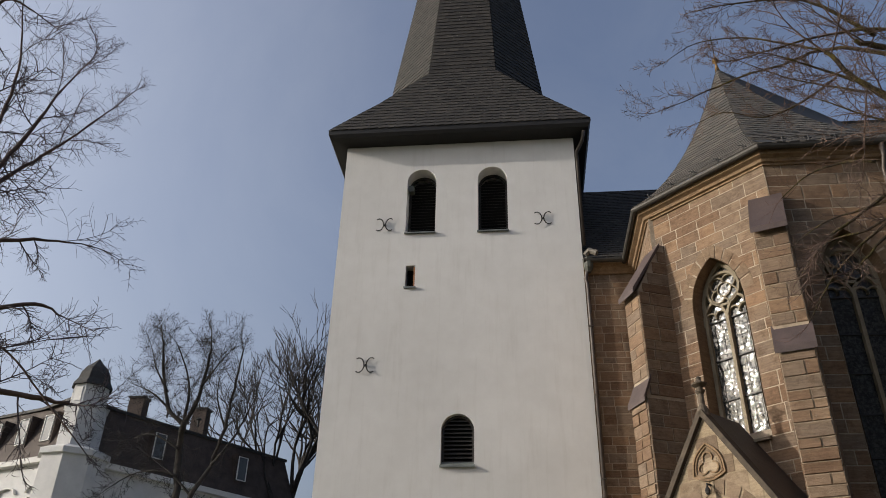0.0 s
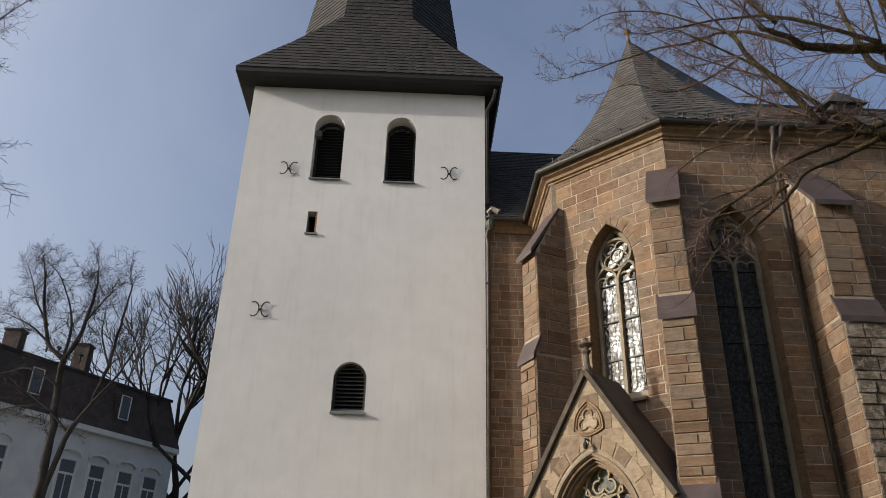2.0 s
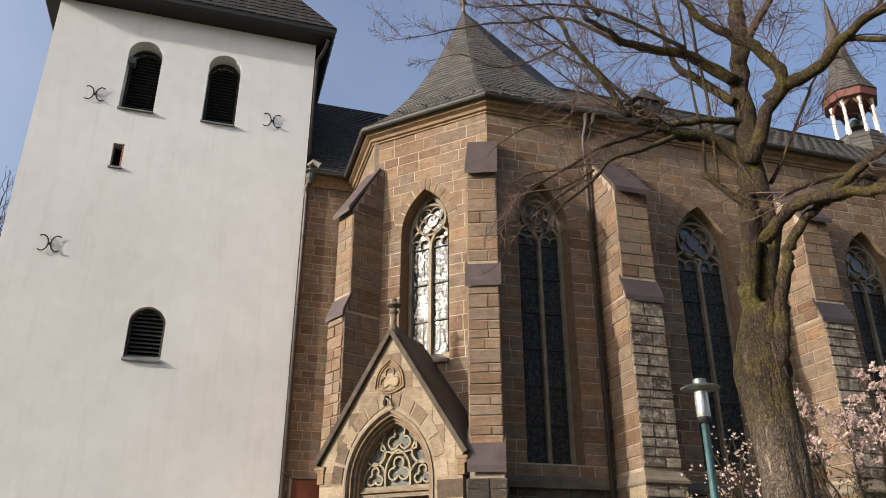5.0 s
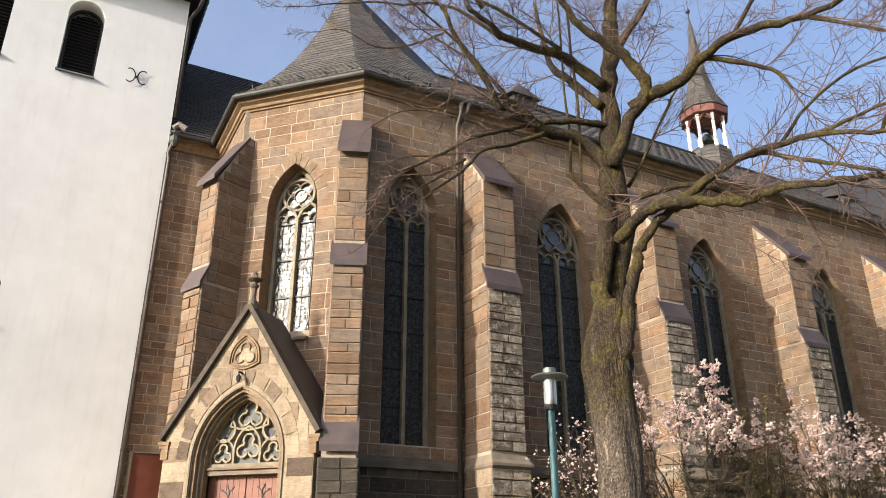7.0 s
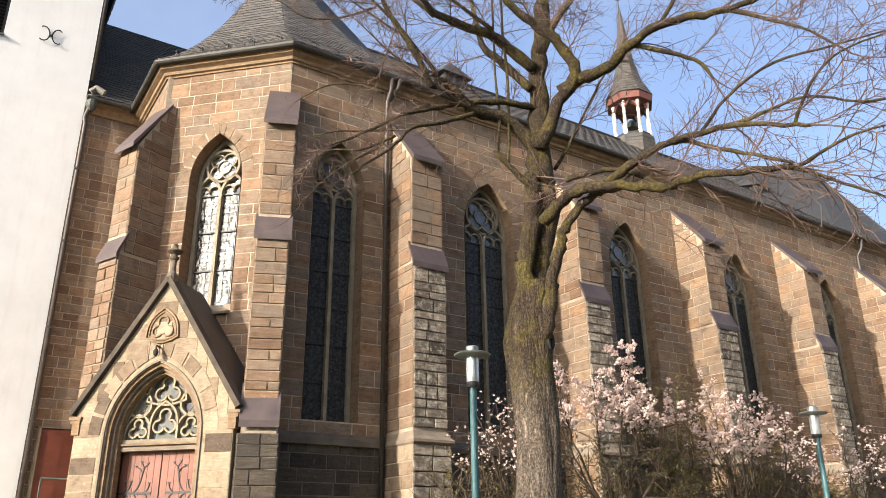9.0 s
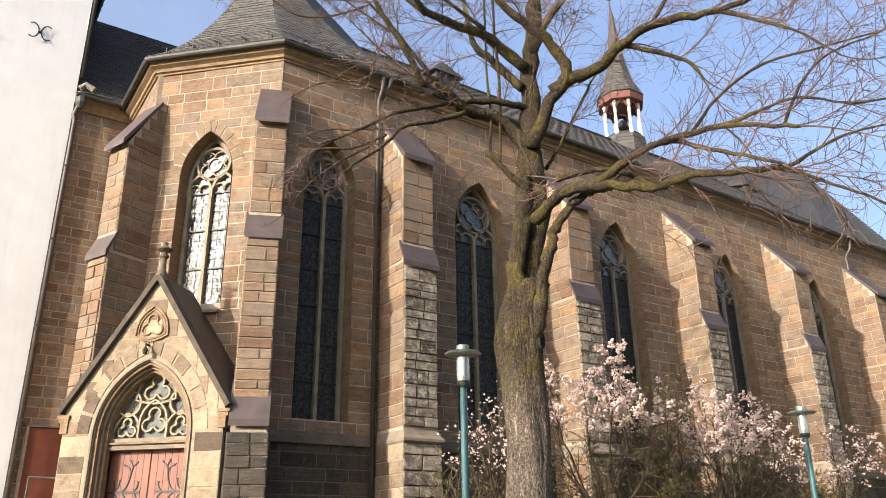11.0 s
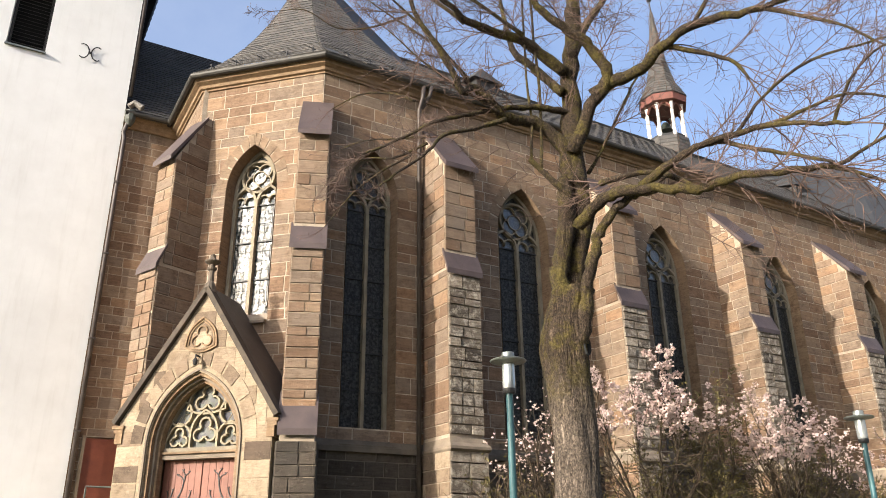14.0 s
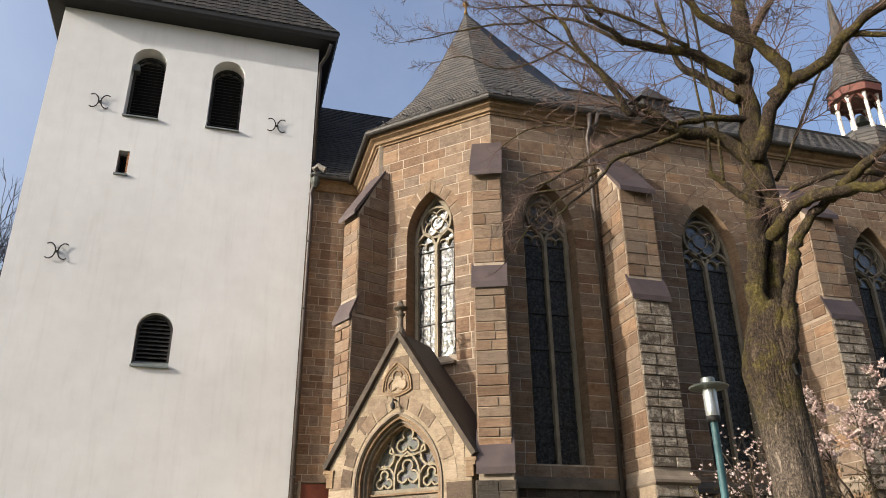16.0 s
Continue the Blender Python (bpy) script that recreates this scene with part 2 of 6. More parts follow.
# ---------------------------------------------------------------- mesh hands
class Geo:
    """Collects vertices and faces for one mesh."""

    def __init__(self):
        self.v, self.f, self.weld = [], [], False

    def add(self, verts, faces):
        k = len(self.v)
        self.v += [tuple(p) for p in verts]
        self.f += [tuple(k + i for i in f) for f in faces]
        return self

    def box(self, a, b):
        (x0, y0, z0), (x1, y1, z1) = a, b
        return self.hexa([(x0, y0, z0), (x1, y0, z0), (x1, y1, z0), (x0, y1, z0), (x0, y0, z1), (x1, y0, z1), (x1, y1, z1), (x0, y1, z1)])

    def hexa(self, p):
        return self.add(p, [(0, 3, 2, 1), (4, 5, 6, 7), (0, 1, 5, 4), (1, 2, 6, 5), (2, 3, 7, 6), (3, 0, 4, 7)])

    def loft(self, rings, caps=True, closed=True):
        n = len(rings[0])
        verts = [p for ring in rings for p in ring]
        faces = []
        for i in range(len(rings) - 1):
            for j in range(n if closed else n - 1):
                a, b = i * n + j, i * n + (j + 1) % n
                faces.append((a, b, b + n, a + n))
        if caps:
            faces.append(tuple(range(n))[::-1])
            faces.append(tuple((len(rings) - 1) * n + j for j in range(n)))
        return self.add(verts, faces)

    def tube(self, pts, radii, sides=8):
        pts = [Vector(p) for p in pts]
        if not isinstance(radii, (list, tuple)):
            radii = [radii] * len(pts)
        rings, side = [], None
        for i, p in enumerate(pts):
            d = (pts[min(i + 1, len(pts) - 1)] - pts[max(i - 1, 0)]).normalized()
            if side is None or abs(side.dot(d)) > 0.95:
                side = d.orthogonal()
            side = (side - d * side.dot(d)).normalized()
            up = d.cross(side)
            rings.append([p + radii[i] * (math.cos(a) * side + math.sin(a) * up) for a in (2 * math.pi * k / sides for k in range(sides))])
        return self.loft(rings)

    def lathe(self, centre, profile, sides=16, turn=0.0):
        cx, cy, cz = centre
        rings = [[(cx + r * math.cos(a), cy + r * math.sin(a), cz + z) for a in (turn + 2 * math.pi * k / sides for k in range(sides))] for r, z in profile]
        return self.loft(rings)

    def mesh(self, name, mat, smooth=False):
        me = bpy.data.meshes.new(name)
        me.from_pydata(self.v, [], self.f)
        me.materials.append(mat)
        if self.weld:
            b = bmesh.new()
            b.from_mesh(me)
            bmesh.ops.remove_doubles(b, verts=b.verts, dist=1e-4)
            b.to_mesh(me)
            b.free()
        if smooth:
            me.shade_smooth()
        me.update()
        return me


def thing(name, at, label, category, group="", kind=""):
    """An empty at a thing's base, which carries its parts."""
    e = new(name)
    e.matrix_basis = Matrix.Translation(at)
    return tagged(e, label, category, group, kind)


def part(name, geo, mat, parent, label="", smooth=False):
    """One mesh under a thing or a part, given in world places."""
    ob = new(name, geo.mesh(name, mat, smooth))
    ob.parent = parent
    base = parent
    off = Vector((0, 0, 0))
    while base is not None:
        off += base.matrix_basis.translation
        base = base.parent
    ob.matrix_basis = Matrix.Translation(-off)
    return tagged(ob, label)


class Plane:
    """A wall's own frame: u along it, v out of it, z up."""

    def __init__(self, o, d, n):
        self.o, self.d, self.n = Vector((*o, 0)), Vector((*d, 0)), Vector((*n, 0))

    def __call__(self, u, v, z):
        return self.o + self.d * u + self.n * v + Vector((0, 0, z))

    def slab(self, geo, u0, u1, v0, v1, z0, z1):
        return geo.hexa([self(u0, v1, z0), self(u1, v1, z0), self(u1, v0, z0), self(u0, v0, z0), self(u0, v1, z1), self(u1, v1, z1), self(u1, v0, z1), self(u0, v0, z1)])

    def bar(self, geo, path, width, v0, v1, closed=False):
        """A bar of rectangular section along a path of (u, z)."""
        n, rings = len(path), []
        for i, (u, z) in enumerate(path):
            a = path[(i - 1) % n] if closed or i else path[i]
            b = path[(i + 1) % n] if closed or i < n - 1 else path[i]
            du, dz = b[0] - a[0], b[1] - a[1]
            k = math.hypot(du, dz) or 1
            nu, nz = -dz / k * width / 2, du / k * width / 2
            rings.append([self(u + nu, v0, z + nz), self(u + nu * 0.75, v1, z + nz * 0.75), self(u - nu * 0.75, v1, z - nz * 0.75), self(u - nu, v0, z - nz)])
        if closed:
            rings.append(rings[0])
        return geo.loft(rings, caps=not closed)


def arch_half(o, z):
    """Half the clear width of an opening at the height z."""
    a = o["w"] / 2
    if z <= o["spring"]:
        return a
    rise, h = o["apex"] - o["spring"], z - o["spring"]
    if h >= rise:
        return 0.0
    r = (rise * rise + a * a) / (2 * a)
    return max(0.0, math.sqrt(r * r - h * h) - (r - a))


def arch_path(o, grow=0.0, steps=10, foot=None):
    """The outline of an opening from its left foot over the apex to its right foot, as (u, z)."""
    q = dict(o, w=o["w"] + 2 * grow, apex=o["apex"] + grow * 1.15)
    rise = q["apex"] - q["spring"]
    zs = [q["spring"] + rise * math.sin(math.pi / 2 * k / steps) for k in range(steps + 1)]
    left = [(q["c"] - arch_half(q, z), z) for z in zs]
    left[-1] = (q["c"], q["apex"])
    pts = left + [(2 * q["c"] - u, z) for u, z in left[-2::-1]]
    lo = o["sill"] if foot is None else foot
    return [(pts[0][0], lo)] + pts + [(pts[-1][0], lo)]


def pierced(pl, u0, u1, z0, z1, openings, depth, reveal, splay=0.0, geo=None, more=()):
    """A wall of that depth with arched openings through it."""
    g = geo or Geo()
    g.weld = True
    left = u0 if callable(u0) else lambda z: u0
    right = u1 if callable(u1) else lambda z: u1
    cuts = {z0, z1} | set(more)
    for o in openings:
        cuts |= {o["sill"], o["spring"], o["apex"]} | {z for _, z in arch_path(o)}
    cuts = sorted(z for z in cuts if z0 <= z <= z1)
    for lo, hi in zip(cuts, cuts[1:]):
        if hi - lo < 1e-4:
            continue
        here = sorted((o for o in openings if o["sill"] <= lo + 1e-5 and hi <= o["apex"] + 1e-5), key=lambda o: o["c"])
        ul, uh = left(lo), left(hi)
        for side in (left, right):
            g.add([pl(side(lo), 0, lo), pl(side(hi), 0, hi), pl(side(hi), -depth, hi), pl(side(lo), -depth, lo)], [(0, 1, 2, 3)])
        spans = []
        for o in here:
            a, b = arch_half(o, lo), arch_half(o, hi - 1e-6)
            spans.append((ul, uh, o["c"] - a, o["c"] - b))
            ul, uh = o["c"] + a, o["c"] + b
        spans.append((ul, uh, right(lo), right(hi)))
        for la, ha, lb, hb in spans:
            for v in (0, -depth):
                q = [pl(la, v, lo), pl(lb, v, lo), pl(hb, v, hi), pl(ha, v, hi)]
                g.add(q, [(0, 1, 2, 3) if v == 0 else (3, 2, 1, 0)])
    for z in (z0, z1):
        g.add([pl(left(z), 0, z), pl(left(z), -depth, z), pl(right(z), -depth, z), pl(right(z), 0, z)], [(0, 1, 2, 3)])
    for o in openings:
        out = arch_path(o)
        inn = [(o["c"] + (u - o["c"]) * (1 - splay), z) for u, z in out]
        ring0 = [pl(u, 0, z) for u, z in out]
        ring1 = [pl(u, -reveal, z) for u, z in inn]
        ring2 = [pl(u, -depth, z) for u, z in inn]
        n = len(out)
        g.add(ring0 + ring1 + ring2, [(k * n + j, k * n + (j + 1) % n, k * n + n + (j + 1) % n, k * n + n + j) for k in (0, 1) for j in range(n)])
    return g


# walls of the church: corners in metres
PW = Plane((1.6, 19.34), (1, 0), (0, -1))                     # behind the tower's side
PA0 = Plane((3.2, 19.34), (0, -1), (-1, 0))                   # west side of the polygon
Q = math.sqrt(0.5)
PA = Plane((3.2, 16.7), (Q, -Q), (-Q, -Q))                    # diagonal side with the porch
PC = Plane((5.42, 14.5), (1, 0), (0, -1))                     # the long side
LEN_A, LEN_C = 3.13, 32.5
Z0, ZP, ZE = 0.9, 3.62, 12.15                                 # ground, plinth, eaves
BAY, B2 = 4.92, 8.42                                         # bay length, middle of the second buttress


def ground_z(x, y):
    k = min(1.0, max(0.0, (math.hypot(max(x, -4) * 0.45, y) - 6.0) / 6.0)) if y > 0 else 0.0
    return (3 * k * k - 2 * k ** 3) * Z0 * (1.0 if x > -8 else max(0.0, 1 + (x + 8) / 8))


def ground():
    g, n = Geo(), 90
    xs = [(abs(t) ** 3.2) * 900 * (1 if t > 0 else -1) for t in (2 * i / n - 1 for i in range(n + 1))]
    g.v = [(x, y + 8, ground_z(x, y + 8)) for y in xs for x in xs]
    g.f = [(j * (n + 1) + i, j * (n + 1) + i + 1, (j + 1) * (n + 1) + i + 1, (j + 1) * (n + 1) + i) for j in range(n) for i in range(n)]
    ob = new("ground", g.mesh("ground", soil, True))
    tagged(ob, "bare grassy earth rising gently to the church", "ground", kind="structure")


ground()


def unseen_wall():
    """A plain unseen wall added behind the onlooker to cut sky light on the church."""
    g = Geo().hexa([(x, y, z) for z in (-0.5, 9.5) for x, y in ((-40, -17), (-40, -17.4), (80, -17.4), (80, -17))])
    tagged(new("wall_south", g.mesh("wall_south", simple("unseen_wall_plaster", (0.16, 0.14, 0.12), (0.24, 0.21, 0.18), 1.0, 0.9))), "unseen plain wall added behind the onlooker to dim the sky light", "wall", kind="structure")


unseen_wall()


# ---------------------------------------------------------------- roofs
def slates(g, a, b, c, d, w=0.30, h=0.19, rng=random.Random(5), lift=0.026):
    """Rows of thin slates over the four-sided face a, b (eaves) to c, d (top)."""
    a, b, c, d = map(Vector, (a, b, c, d))
    n = (c - a).cross(d - b).normalized()
    rows = max(1, round(((d + c) / 2 - (a + b) / 2).length / h))
    for r in range(rows):
        t0, t1 = r / rows, min(1.0, (r + 1.25) / rows)
        l0, r0, l1, r1 = a.lerp(d, t0), b.lerp(c, t0), a.lerp(d, t1), b.lerp(c, t1)
        wide = (r0 - l0).length
        if wide < 0.05:
            continue
        k = max(1, round(wide / w))
        cuts = [0.0] + [(i + 0.5 * (r % 2) + rng.uniform(-0.12, 0.12)) / k for i in range(0 if r % 2 else 1, k)] + [1.0]
        for s0, s1 in zip(cuts, cuts[1:]):
            up = n * (lift + rng.uniform(0, 0.006))
            p0, p1, p2, p3 = l0.lerp(r0, s0), l0.lerp(r0, s1), l1.lerp(r1, s1), l1.lerp(r1, s0)
            e = p0.lerp(p1, 0.3) - (p3 - p0) * 0.10
            q0 = p0 + (p3 - p0) * 0.12
            g.add([q0 + up, e + up, p1 + up, p2 + n * 0.004, p3 + n * 0.004, q0, e, p1], [(0, 1, 2, 3, 4), (1, 0, 5, 6), (2, 1, 6, 7)])


def curved(a, b, top, s, power=0.50):
    """Points on a hipped roof that sags towards its eaves; s runs from the eaves (0) to the top (1)."""
    k = (1 - power) * s + power * s * s
    out = []
    for p in (a, b):
        out.append((p[0] + (top[0] - p[0]) * s, p[1] + (top[1] - p[1]) * s, p[2] + (top[2] - p[2]) * k))
    return out


# ---------------------------------------------------------------- tower
TX0, TX1, TY, TZ = -5.29, 1.77, 19.2, 16.75
tower = thing("church_tower", (-1.76, 22.73, 0.5), "white rendered church tower with a dark slate spire", "church tower")
PT = Plane((TX0, TY), (1, 0), (0, -1))


def op(x, w, sill, spring, apex):
    return {"c": x - TX0, "w": w, "sill": sill, "spring": spring, "apex": apex}


BELFRY = [op(-2.87, 0.88, 13.52, 15.34, 15.78), op(-0.73, 0.88, 13.50, 15.34, 15.78)]
SLIT, LOW = op(-3.10, 0.27, 11.72, 12.40, 12.41), op(-1.70, 0.84, 6.70, 7.60, 8.02)
front = part("wall", pierced(PT, 0, TX1 - TX0, 0.5, TZ, BELFRY + [SLIT, LOW], 1.2, 0.4), plaster, tower)
g = Geo()
g.box((TX0, TY + 1.2, 0.5), (TX0 + 1.0, TY + 7.06, TZ))
part("wall", g, plaster, tower)
part("wall", Geo().box((TX1 - 1.0, TY + 1.2, 0.5), (TX1, TY + 7.06, TZ)), plaster, tower)
part("wall", Geo().box((TX0 + 1.0, TY + 6.06, 0.5), (TX1 - 1.0, TY + 7.06, TZ)), plaster, tower)


def louvre(o, reveal, tilt=True):
    """Slatted shutter in an arched opening, on a sloping sill."""
    win = part("louvre_window", Plane.bar(PT, Geo(), arch_path(o, -0.035), 0.07, -reveal - 0.08, -reveal + 0.01), louvre_mat, tower, "dark slatted belfry shutter")
    # sheet behind the slats, coloured as the unlit inside of the tower
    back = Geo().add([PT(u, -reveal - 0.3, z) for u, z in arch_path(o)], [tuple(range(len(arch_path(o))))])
    part("backing", back, unlit_dark, win)
    z = o["sill"] + 0.1
    while z < o["apex"] - 0.06:
        a = max(0.03, arch_half(o, z + 0.03) - 0.05)
        s = Geo().hexa([PT(o["c"] + du, dv, dz) for dz0 in (0, 0.018) for du, dv, dz in (
            (-a, -reveal + 0.02, z + dz0), (a, -reveal + 0.02, z + dz0), (a, -reveal - 0.11, z + 0.085 + dz0), (-a, -reveal - 0.11, z + 0.085 + dz0))])
        part("slat", s, louvre_mat, win)
        z += 0.105
    a = o["w"] / 2
    sill = Geo().hexa([PT(o["c"] + du, dv, dz) for du, dv, dz in (
        (-a - 0.02, 0.07, o["sill"] - 0.06), (a + 0.02, 0.07, o["sill"] - 0.06), (a, -reveal, o["sill"] - 0.02), (-a, -reveal, o["sill"] - 0.02),
        (-a - 0.02, 0.07, o["sill"] - 0.02), (a + 0.02, 0.07, o["sill"] - 0.02), (a, -reveal, o["sill"] + 0.13), (-a, -reveal, o["sill"] + 0.13))])
    part("sill", sill, lead, win, "lead-covered sloping sill")


for o in BELFRY:
    louvre(o, 0.42)
louvre(LOW, 0.16)
slit = part("slit_window", PT.bar(Geo(), arch_path(SLIT, -0.02), 0.04, -0.42, -0.3), louvre_mat, tower, "narrow slit window with brick edge")
# this sheet's black is the shade within the slit
part("backing", PT.slab(Geo(), SLIT["c"] - 0.14, SLIT["c"] + 0.14, -0.5, -0.41, 11.7, 12.42), unlit_dark, slit)
brick_red = simple("slit_brick", (0.22, 0.10, 0.05), (0.36, 0.18, 0.09), 8.0, 0.9)
for k in range(8):
    part("brick", PT.slab(Geo(), SLIT["c"] + 0.085, SLIT["c"] + 0.133, -0.3, -0.03, 11.74 + 0.08 * k, 11.805 + 0.08 * k), brick_red, slit)
part("sill", PT.slab(Geo(), SLIT["c"] - 0.17, SLIT["c"] + 0.17, -0.3, 0.05, 11.67, 11.72), lead, slit)


def anchor(x, z):
    """Iron wall anchor of two bows back to back, held off the wall by a bolt."""
    u = x - TX0
    an = part("wall_anchor", PT.bar(Geo(), [(u - 0.03, z - 0.012), (u + 0.03, z + 0.012)], 0.05, 0.0, 0.05), iron, tower, "forged iron wall anchor of two bows back to back")
    for s in (-1, 1):
        bow = [(u + s * du, z + dz) for du, dz in ((0.24, 0.175), (0.19, 0.205), (0.13, 0.20), (0.075, 0.155), (0.04, 0.08), (0.028, 0.0), (0.04, -0.08), (0.075, -0.155), (0.13, -0.20), (0.19, -0.205), (0.24, -0.175))]
        part("bow", PT.bar(Geo(), bow, 0.034, 0.040, 0.050), iron, an)


for x, z in ((-3.93, 13.80), (0.72, 13.83), (-4.20, 9.38)):
    anchor(x, z)
g = PT.slab(Geo(), -2.87 - TX0 - 0.40, -2.87 - TX0 - 0.24, -0.25, -0.05, 15.02, 15.22)
part("floodlight", g, zinc, tower, "small metal floodlight in the belfry opening")

EX0, EX1, EY0, EY1, EZ = -5.80, 2.27, 18.66, 26.8, 17.05
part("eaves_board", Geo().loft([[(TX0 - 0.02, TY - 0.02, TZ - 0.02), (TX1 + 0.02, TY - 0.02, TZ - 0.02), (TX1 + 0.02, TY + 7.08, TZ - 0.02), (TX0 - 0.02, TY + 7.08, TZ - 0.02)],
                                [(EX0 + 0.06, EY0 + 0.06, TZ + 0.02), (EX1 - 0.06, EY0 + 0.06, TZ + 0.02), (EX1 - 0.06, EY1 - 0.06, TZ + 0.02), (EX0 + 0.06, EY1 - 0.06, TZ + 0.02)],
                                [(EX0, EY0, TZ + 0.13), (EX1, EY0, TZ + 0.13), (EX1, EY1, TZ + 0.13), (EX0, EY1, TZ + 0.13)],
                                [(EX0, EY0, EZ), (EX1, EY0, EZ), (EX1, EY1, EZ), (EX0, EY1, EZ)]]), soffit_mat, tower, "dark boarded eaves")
# skirt and eight-sided spire
CX, CY = -1.76, 22.73
def oct_ring(ap, z):
    h = ap * math.tan(math.pi / 8)
    return [(CX + sx_ * a, CY + sy_ * b, z) for sx_, sy_, a, b in ((-1, -1, h, ap), (1, -1, h, ap), (1, -1, ap, h), (1, 1, ap, h), (1, 1, h, ap), (-1, 1, h, ap), (-1, 1, ap, h), (-1, -1, ap, h))]


ring = [(x + 0.02, y, z) for x, y, z in oct_ring(2.78, 20.42)]
TOP = (CX + 0.05, CY, 42.0)
eav = [(EX0, EY0, EZ), (EX1, EY0, EZ), (EX1, EY1, EZ), (EX0, EY1, EZ)]
fronts = [(0, 1), (2, 3), (4, 5), (6, 7)]


def toward(p, q, t):
    return tuple(p[i] + (q[i] - p[i]) * t for i in range(3))


for k in range(4):
    a, b = eav[k], eav[(k + 1) % 4]
    l, r = ring[fronts[k][0]], ring[fronts[k][1]]
    # the skirt sags a little between eaves and spire
    ml, mr = (tuple(v - 0.10 * (i == 2) for i, v in enumerate(toward(p, q, 0.5))) for p, q in ((a, l), (b, r)))
    roof = part("skirt_roof", Geo().add([a, b, mr, r, l, ml], [(0, 1, 2, 5), (5, 2, 3, 4)]), slate_base, tower, "grey slate skirt roof")
    if k != 2:
        cover = Geo()
        slates(cover, a, b, mr, ml, 0.30, 0.19)
        slates(cover, ml, mr, r, l, 0.30, 0.19)
        tagged(part("slate_covering", cover, slate, roof), kind="stuff")
    nl = ring[(fronts[k][0] - 1) % 8]
    lm = tuple(v - 0.10 * (i == 2) for i, v in enumerate(toward(a, nl, 0.5)))
    roof = part("skirt_roof", Geo().add([a, ml, l, nl, lm], [(0, 1, 4), (4, 1, 2, 3)]), slate_base, tower)
    if k != 2:
        cover = Geo()
        slates(cover, a, a, ml, lm, 0.30, 0.19)
        slates(cover, lm, ml, l, nl, 0.30, 0.19)
        tagged(part("slate_covering", cover, slate, roof), kind="stuff")
for k in range(8):
    l, r = ring[k], ring[(k + 1) % 8]
    fc = part("spire_face", Geo().add([l, r, TOP], [(0, 1, 2)]), slate_base, tower, "dark slate spire side")
    if k in (0, 1, 7, 2, 6):
        cover = Geo()
        slates(cover, l, r, toward(r, TOP, 0.5), toward(l, TOP, 0.5), 0.30, 0.19)
        tagged(part("slate_covering", cover, slate, fc), kind="stuff")
# down pipe at the tower's edge and its bends
tp = Geo().tube([(TX1 + 0.30, TY - 0.40, 16.7), (TX1 + 0.24, TY - 0.2, 16.45), (TX1 + 0.07, TY + 0.05, 16.2), (TX1 + 0.07, TY + 0.05, 12.9)], 0.055, 8)
part("downpipe", tp, pipe_mat, tower, smooth=True)

# ---------------------------------------------------------------- nave
nave = thing("church_nave", (12, 19, 0.5), "brown sandstone church nave with buttresses and slate roof", "church")
WIN_A = {"c": 1.50, "w": 1.24, "sill": 6.30, "spring": 9.30, "apex": 10.36}
WIN_B = {"c": 6.72 - 5.42, "w": 1.24, "sill": 3.98, "spring": 9.20, "apex": 10.30}
WINS_C = [{"c": B2 + BAY * (k + 0.5) - 5.42, "w": 1.54, "sill": 3.98, "spring": 9.05, "apex": 10.32} for k in range(5)]
wall_a = part("wall", pierced(PA, 0, LEN_A, Z0 - 0.3, ZE, [WIN_A], 0.8, 0.42, 0.06), mortar, nave, "diagonal ashlar wall of brown sandstone")
wall_b = part("wall", pierced(PC, 0, B2 - 5.42, Z0 - 0.3, ZE, [WIN_B], 0.8, 0.42, 0.06), mortar, nave)
wall_c = part("wall", pierced(PC, B2 - 5.42, 30.8, Z0 - 0.3, ZE, WINS_C, 0.8, 0.42, 0.06), mortar, nave, "long ashlar side wall of brown sandstone")
wall_a0 = part("wall", PA0.slab(Geo(), 0.0, 2.75, -0.8, 0, Z0 - 0.3, ZE), mortar, nave)
wall_w = part("wall", PW.slab(Geo(), 0.17, 1.6, -0.8, 0, Z0 - 0.3, ZE), mortar_dark, nave)
part("wall", Geo().box((3.2, 24.6, 0.6), (37.5, 25.2, ZE)), mortar_dark, nave)
part("wall", Geo().box((36.22, 14.5, 0.6), (36.8, 24.6, ZE)), mortar_dark, nave)
part("wall", Geo().box((3.2, 20.25, 0.6), (3.6, 24.6, ZE)), mortar_dark, nave)
part("inner_floor", Geo().box((3.6, 15.3, 0.6), (36.2, 24.6, 0.9)), unlit_dark, nave)


def circle(u, z, r, n=20, a0=0.0, a1=2 * math.pi):
    return [(u + r * math.cos(a0 + (a1 - a0) * k / n), z + r * math.sin(a0 + (a1 - a0) * k / n)) for k in range(n + 1)]


def foils(pl, g, u, z, r, count, turn, width, v0, v1):
    """A ring of lobes inside a circle."""
    for k in range(count):
        a = turn + 2 * math.pi * k / count
        pl.bar(g, circle(u + r * 0.52 * math.cos(a), z + r * 0.52 * math.sin(a), r * 0.42, 10, a - 2.1, a + 2.1), width, v0, v1)


